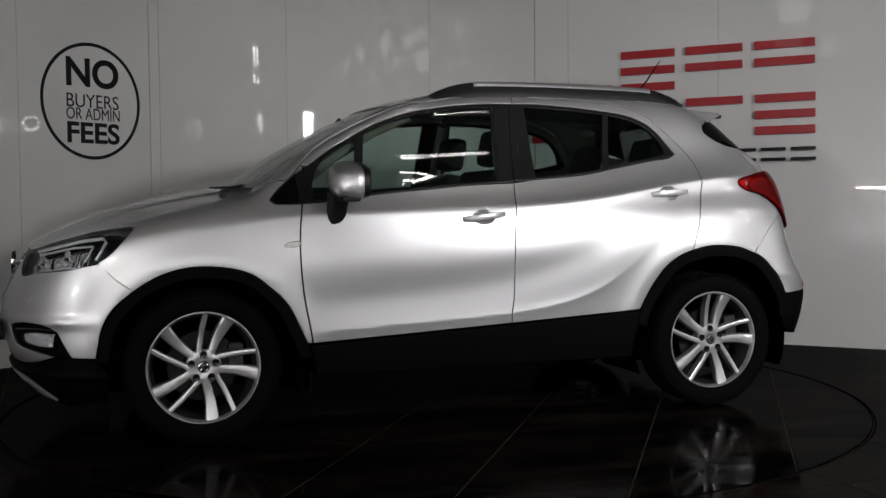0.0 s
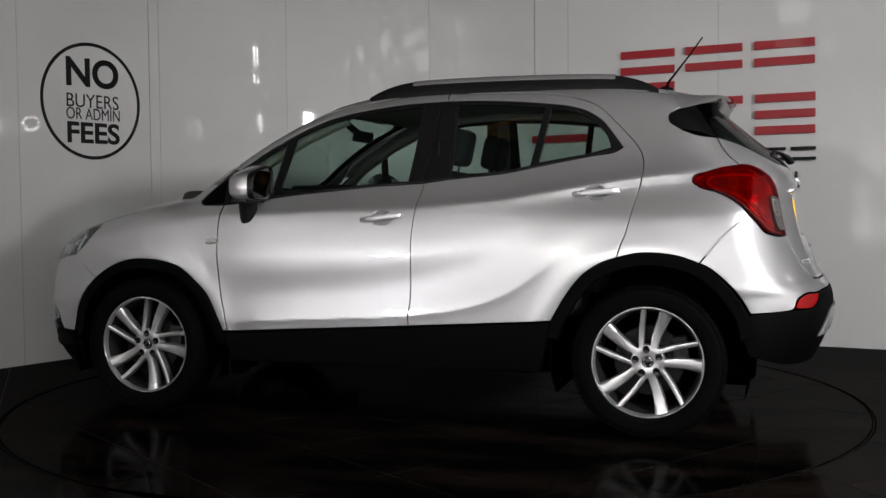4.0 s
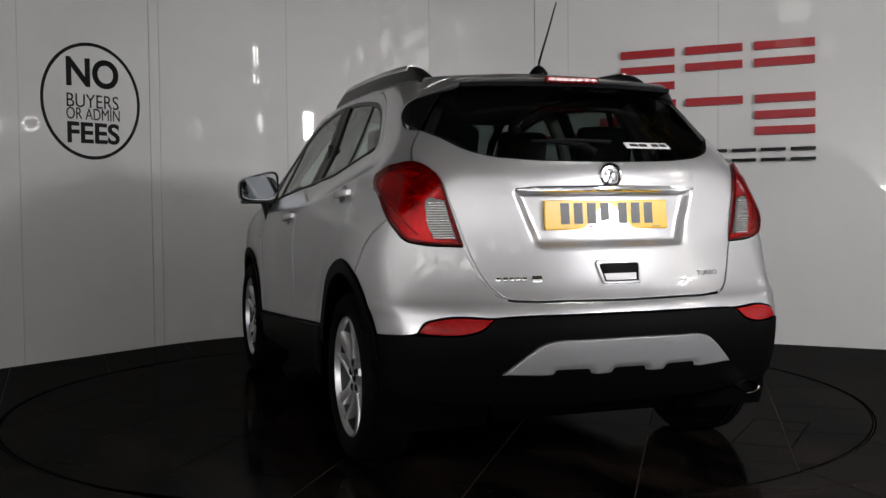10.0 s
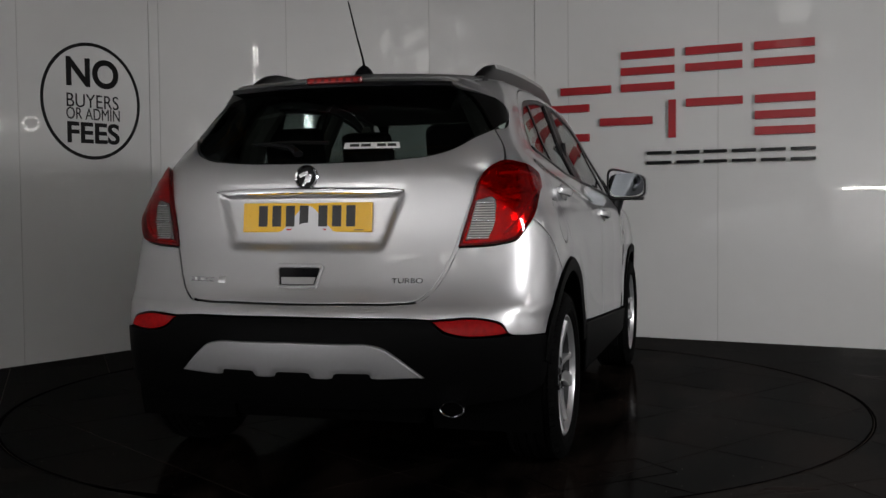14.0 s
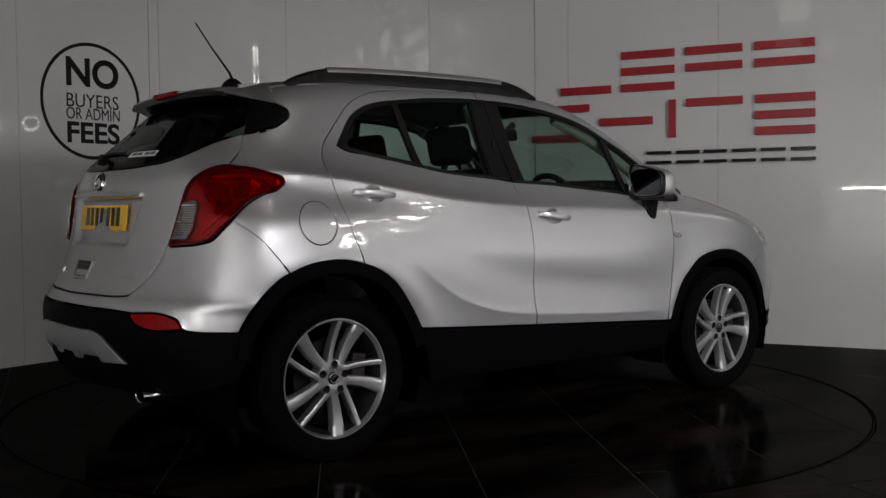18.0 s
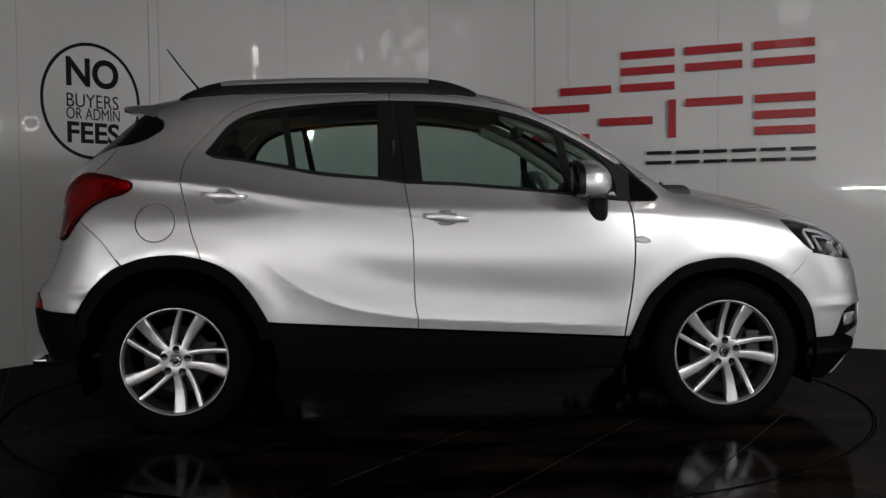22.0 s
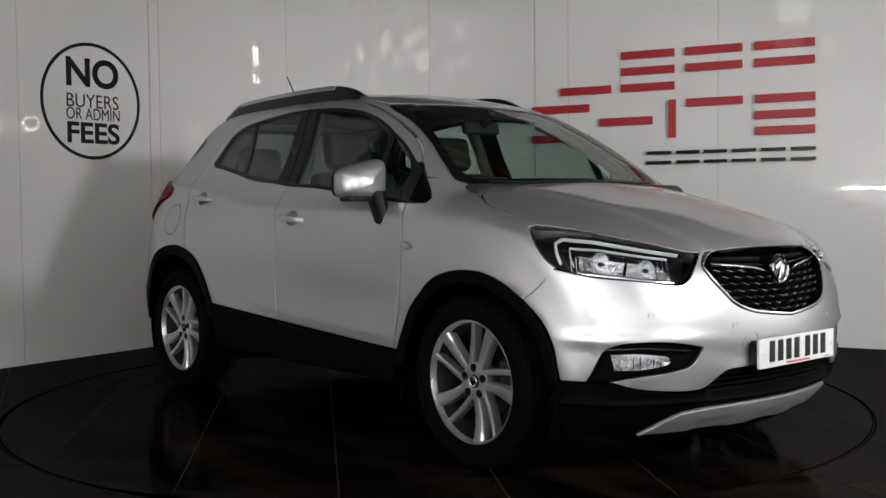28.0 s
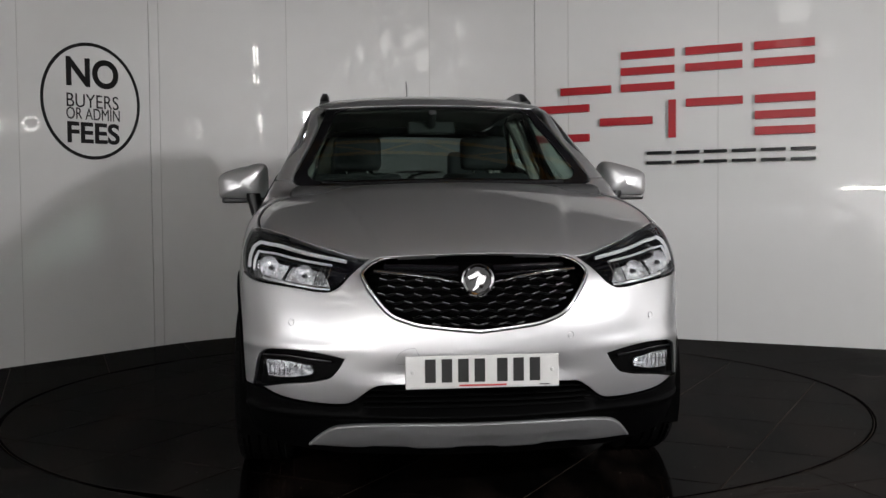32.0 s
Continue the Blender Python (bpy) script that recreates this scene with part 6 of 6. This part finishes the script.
def mirror(s):
    bm = bmesh.new()
    rows = []
    n = 22
    # cap: rounded shell, widest in the middle of its length (x), swept in plan
    for i in range(13):
        t = i / 12
        x = 0.578 + 0.146 * t
        k = math.sqrt(max(0.0, 1 - max(0, (t - 0.25) / 0.75)**2.4)) * (0.93 + 0.07 * min(1, t * 5))
        ring = []
        for q in range(n):
            a = 2 * math.pi * q / n
            ca, sa = math.cos(a), math.sin(a)
            ex = 2 / 4.6
            yy = math.copysign(abs(ca)**ex, ca) * 0.118
            zz = math.copysign(abs(sa)**ex, sa) * 0.082
            taper = 1 - 0.22 * (yy / 0.118)
            ring.append(bm.verts.new((x, s * (0.916 + yy * max(k, 0.02)), 1.150 + zz * taper * max(k, 0.02) - 0.010 * yy / 0.1)))
        rows.append(ring)
    for a, b in zip(rows, rows[1:]):
        for q in range(n):
            bm.faces.new((a[q], a[(q + 1) % n], b[(q + 1) % n], b[q]))
    bm.faces.new(rows[-1])
    bm.faces.new(rows[0])
    mr = part("door_mirror", bm, PAINT, car, "silver door mirror on a black foot", smooth=True, angle=50)
    # black rear rim and the glass
    bm = bmesh.new()
    rows = []
    for x, sc in ((0.586, 1.01), (0.562, 1.0), (0.555, 0.95), (0.568, 0.90)):
        ring = []
        for q in range(n):
            a = 2 * math.pi * q / n
            ca, sa = math.cos(a), math.sin(a)
            ex = 2 / 4.6
            yy = math.copysign(abs(ca)**ex, ca) * 0.112
            zz = math.copysign(abs(sa)**ex, sa) * 0.077
            taper = 1 - 0.22 * (yy / 0.118)
            ring.append(bm.verts.new((x, s * (0.916 + yy * sc), 1.150 + zz * taper * sc - 0.010 * yy / 0.1)))
        rows.append(ring)
    for a, b in zip(rows, rows[1:]):
        for q in range(n):
            bm.faces.new((a[q], a[(q + 1) % n], b[(q + 1) % n], b[q]))
    part("mirror_rim", bm, TRIM_BLACK, mr, smooth=True)
    bm = bmesh.new()
    bm.faces.new([bm.verts.new(v.co) for v in []] or [bm.verts.new((0.5635 - 0.004 * math.copysign(abs(math.cos(a))**0.625, math.cos(a)) - 0.010 * math.copysign(abs(math.sin(a))**0.625, math.sin(a)), s * (0.916 + 0.100 * math.copysign(abs(math.cos(a))**0.625, math.cos(a))), 1.150 + 0.066 * math.copysign(abs(math.sin(a))**0.625, math.sin(a)))) for a in np.linspace(0, 2 * math.pi, 33)[:-1]])
    part("mirror_glass", bm, MIRROR_GLASS, mr)
    part("lower_edge", box(0.085, 0.20, 0.026, (0.640, s * 0.912, 1.073), 0.012, seg=3), TRIM_BLACK, mr, smooth=True)
    # foot: a black stalk that leans down and inwards to the door
    bm = bmesh.new()
    rows = []
    for t in (0, 0.15, 0.4, 0.7, 1.0):
        z = 1.105 - 0.150 * t
        y = 0.868 - 0.032 * t
        hx, hy = 0.052 - 0.008 * t, 0.036 - 0.008 * t
        rows.append([bm.verts.new((0.668 + hx * math.copysign(abs(math.cos(a))**0.7, math.cos(a)) + 0.012 * t, s * (y + hy * math.sin(a)), z - (0.012 * math.cos(a) if t == 1 else 0))) for a in np.linspace(0, 2 * math.pi, 19)[:-1]])
    for a, b in zip(rows, rows[1:]):
        for q in range(18):
            bm.faces.new((a[q], a[(q + 1) % 18], b[(q + 1) % 18], b[q]))
    bm.faces.new(rows[-1])
    part("mirror_foot", bm, TRIM_BLACK, mr, smooth=True)


def rail(s):
    xs = np.linspace(0.135, -1.295, 44)

    def edge_y(x):
        return 0.548 - 0.035 * ((x + 0.5) / 0.9)**2 if x < -0.5 else 0.548
    bm = bmesh.new()
    rows = []
    ye = np.array([edge_y(x) for x in xs])
    bases, lows = onto("top", np.stack([xs, ye - 0.02], 1))[:, 2], onto("top", np.stack([xs, ye + 0.012], 1))[:, 2]
    for x, y, base, low in zip(xs, ye, bases, lows):
        t = (0.135 - x) / 1.43
        ramp_f, ramp_r = min(1, t / 0.17), min(1, (1 - t) / 0.17)
        k = min(math.sin(ramp_f * math.pi / 2)**0.8, math.sin(ramp_r * math.pi / 2)**0.8)
        h = 0.006 + 0.048 * k
        rows.append([bm.verts.new((x, s * yy, zz)) for yy, zz in ((y + 0.016, low - 0.010), (y + 0.010, base + h * 0.55), (y - 0.002, base + h), (y - 0.026, base + h), (y - 0.036, base + h * 0.6), (y - 0.038, base - 0.004))])
    for a, b in zip(rows, rows[1:]):
        for q in range(6):
            bm.faces.new((a[q], a[(q + 1) % 6], b[(q + 1) % 6], b[q]))
    bm.faces.new(rows[0])
    bm.faces.new(rows[-1])
    rl = part("roof_rail", bm, TRIM_BLACK, car, "black roof rail with a silver top strip", smooth=True, angle=50)
    pts = []
    xs = np.linspace(-0.095, -1.095, 30)
    ye = np.array([edge_y(x) for x in xs])
    for x, y, base in zip(xs, ye, onto("top", np.stack([xs, ye - 0.02], 1))[:, 2]):
        pts.append(Vector((x, s * (y - 0.010), base + 0.0535)))
    bm = bmesh.new()
    rows = [[bm.verts.new(p + Vector((0, s * a, b))) for a, b in ((0.019, -0.020), (0.016, -0.002), (0.006, 0.004), (-0.010, 0.004), (-0.016, -0.004))] for p in pts]
    for a, b in zip(rows, rows[1:]):
        for q in range(5):
            bm.faces.new((a[q], a[(q + 1) % 5], b[(q + 1) % 5], b[q]))
    bm.faces.new(rows[0])
    bm.faces.new(rows[-1])
    part("top_strip", bm, ALLOY, rl, "bright silver strip", smooth=True, angle=60)


def side_bits(s):
    handle(s, -0.033, 0.984, radians(6.0))
    handle(s, -1.047, 1.092, radians(4.0))
    mirror(s)
    rail(s)
    rim = ellipse(0.880, 0.871, 0.042, 0.0165, 1.7) + [0, 0]
    rim[:, 1] -= (rim[:, 0] - 0.880) * 0.12
    rp = panel("side_repeater", "side", rim, CHROME, car, s, out=0.003, gap=0, step=0.01, depth=0.006, label="clear side repeater in a chrome rim")
    panel("repeater_lens", "side", inset(rim, 0.0045), AMBER_CLEAR, rp, s, out=0.0055, gap=0, step=0.01, depth=0.004)
    # belt moulding under the glass
    strip_on("belt_moulding", "side", [(x, z + 0.004) for x, z in ((0.80, 1.056), (0.555, 1.084), (0.393, 1.102), (0.203, 1.118), (0.04, 1.133), (-0.097, 1.141), (-0.222, 1.150))], 0.014, 0.006, TRIM_BLACK, car, s, 0.0)
    strip_on("belt_moulding", "side", [(x, z + 0.004) for x, z in ((-0.232, 1.152), (-0.489, 1.174), (-0.621, 1.188), (-0.755, 1.213), (-0.894, 1.239), (-1.019, 1.261), (-1.12, 1.281))], 0.014, 0.006, TRIM_BLACK, car, s, 0.0)
    panel("pillar_cover", "side", outline("-0.338,1.170! -0.225,1.158! -0.262,1.540! -0.338,1.538!"), PILLAR_BLACK, car, s, out=0.001, gap=0.001, step=0.05, depth=0.008)
    panel("pillar_cover", "side", outline("-0.218,1.156! -0.142,1.152! -0.176,1.533! -0.256,1.540!"), PILLAR_BLACK, car, s, out=0.001, gap=0.001, step=0.05, depth=0.008)
    panel("corner_cover", "side", outline("0.835,1.062! 0.945,1.060 0.962,1.072! 0.938,1.100 0.880,1.155! 0.845,1.185! "), BLACK_PLASTIC, car, s, out=0.003, gap=0.001, step=0.03, depth=0.008)
    # mud flap behind the front wheel
    part("mud_flap", box(0.012, 0.20, 0.10, (0.80, s * 0.74, 0.235), 0.004), BLACK_PLASTIC, car)


both_sides(side_bits)
# cowl and wipers
panel("cowl", "top", outline("1.20,0! 1.18,0.25 1.09,0.50 1.045,0.565! 1.0,0.60! 1.03,0.52 1.12,0.28 1.15,0!", "top", both=True), COWL, car, out=-0.022, step=0.04, gap=0, depth=0.02)
for y0, y1 in ((0.53, -0.05), (0.02, -0.54)):
    pts = []
    for k in range(9):
        t = k / 8
        y = y0 + (y1 - y0) * t
        x = 1.150 - 0.36 * y * y
        p = onto("top", np.array([[x, y]]))[0]
        pts.append(Vector(p) + Vector((0.004, 0, 0.006)))
    part("front_wiper", tube(pts, [0.008] * 5 + [0.007, 0.006, 0.006, 0.005], 8), TRIM_BLACK, car, smooth=True)

# ------------------------------------------------------------------ the cabin
part("cabin_floor", box(1.6, 1.40, 0.05, (0, 0, 0.36), 0.01), INNER, car)
for s in (1, -1):
    part("door_trim", box(1.6, 0.05, 0.68, (0.0, s * 0.735, 0.74), 0.02), INNER, car)
    part("rear_trim", box(0.55, 0.08, 0.26, (-1.33, s * 0.58, 0.97), 0.03), INNER, car)
bm = box(0.55, 1.36, 0.22, (0.90, 0, 1.02), 0.06, seg=4)
dash = part("dashboard", bm, INNER, car, "dark plastic dashboard", smooth=True)
part("instrument_hood", box(0.20, 0.36, 0.07, (0.72, -0.36, 1.135), 0.03, seg=3), INNER, dash, smooth=True)
part("screen_pod", box(0.14, 0.30, 0.07, (0.72, 0.0, 1.125), 0.03, seg=3), INNER, dash, smooth=True)
ring = [Vector((0.46 - 0.06 * math.sin(a), -0.36 + 0.185 * math.cos(a), 1.02 + 0.175 * math.sin(a))) for a in np.linspace(0, 2 * math.pi, 41)[:-1]]
st = part("steering_wheel", tube(ring, 0.016, 10, True), INNER, car, "black steering wheel", smooth=True)
part("wheel_boss", box(0.06, 0.16, 0.12, (0.49, -0.36, 1.01), 0.02), INNER, st)
for a in (0.0, math.pi, -math.pi / 2):
    part("wheel_spoke", tube([(0.48, -0.36, 1.01), (0.46 - 0.06 * math.sin(a), -0.36 + 0.18 * math.cos(a), 1.02 + 0.17 * math.sin(a))], 0.016, 8), INNER, st)
part("steering_column", tube([(0.50, -0.36, 1.0), (0.75, -0.36, 0.95)], 0.04, 10), INNER, st)


def seat(x, y, w, rest, back_z, rake=12, label="dark cloth seat"):
    top = part("seat", box(0.50, w, 0.18, (x + 0.12, y, 0.60), 0.05, seg=4), CLOTH, car, label, smooth=True)
    tilt = Matrix.Rotation(radians(-rake), 4, "Y")
    part("backrest", box(0.14, w, back_z, (x - 0.17 - 0.05, y, 0.62 + back_z / 2), 0.05, tilt, seg=4), CLOTH, top, smooth=True)
    for yy in rest:
        zt = 0.62 + back_z
        xr = x - 0.22 - math.tan(radians(rake)) * back_z / 2 - 0.01
        part("headrest", box(0.10, 0.27, 0.19, (xr - 0.03, yy, zt + 0.115), 0.045, tilt, seg=4), CLOTH, top, smooth=True)
        for e in (-0.06, 0.06):
            part("headrest_post", tube([(xr, yy + e, zt - 0.02), (xr - 0.02, yy + e, zt + 0.06)], 0.006, 8), CHROME, top)


seat(0.05, 0.36, 0.50, (0.36,), 0.60)
seat(0.05, -0.36, 0.50, (-0.36,), 0.60)
seat(-0.82, 0.0, 1.25, (0.38, -0.38), 0.56, 16, "dark cloth rear bench seat")
part("parcel_shelf", box(0.42, 1.10, 0.03, (-1.45, 0, 1.10), 0.01), INNER, car)
part("tailgate_lining", box(0.05, 1.0, 0.5, (-1.82, 0, 0.90), 0.02), INNER, car)
bm = box(0.035, 0.24, 0.065, (0.40, 0.0, 1.43), 0.018, Matrix.Rotation(radians(-12), 4, "Y"), seg=3)
im = part("interior_mirror", bm, INNER, car, "black interior mirror", smooth=True)
part("mirror_stem", tube([(0.42, 0, 1.44), (0.49, 0, 1.50)], 0.02, 8), INNER, im)
for s in (1, -1):
    part("centre_pillar_trim", tube([(-0.24, s * 0.68, 1.08), (-0.27, s * 0.60, 1.36), (-0.28, s * 0.52, 1.52)], 0.035, 10), HEADLINER, car, smooth=True)
    part("rear_pillar_trim", tube([(-1.24, s * 0.60, 1.06), (-1.24, s * 0.54, 1.32), (-1.2, s * 0.46, 1.48)], 0.055, 10), HEADLINER, car, smooth=True)
    pts = [Vector(onto("side", np.array([[x, z]]))[0]) for x, z in ((0.84, 1.19), (0.70, 1.30), (0.50, 1.42), (0.30, 1.51))]
    part("front_pillar_trim", tube([(p.x - 0.045, s * (p.y - 0.05), p.z - 0.03) for p in pts], 0.028, 10), HEADLINER, car, smooth=True)
    part("belt_buckle_strap", tube([(-0.27, s * 0.69, 1.35), (-0.25, s * 0.70, 1.05), (-0.22, s * 0.68, 0.7)], 0.014, 6, squash=0.3), INNER, car)


def seam_fillers(s):
    # added strips in body colour that lighten the dark gaps
    strip_on("seam_filler", "rear", along(SEAM_REAR, 24), 0.016, 0.001, PAINT, car, s, -0.005)
    strip_on("seam_filler", "rear", along(SEAM_GATE, 40), 0.014, 0.001, PAINT, car, s, -0.006)
    strip_on("seam_filler", "side", [(1.695, 0.803), (1.665, 0.766), (1.638, 0.733), (1.603, 0.708), (1.569, 0.683)], 0.016, 0.001, PAINT, car, s, -0.005)


both_sides(seam_fillers)



# ------------------------------------------------------------------ what moves: the turntable and the car on it
def motions():
    axis_to_car = Matrix.Translation((0.0402, -0.0570, 0.0))
    rows_t, rows_c = [], []
    for k in list(range(0, 32)) + [31.87, CLIP]:
        turn = pose(0, 0, 0, 0, 0, 197.35 - 8.8486 * min(k, 31.87))
        rows_t.append((k, turn))
        rows_c.append((k, turn @ axis_to_car))
    walk(TURNTABLE, rows_t)
    walk(car, rows_c)


motions()
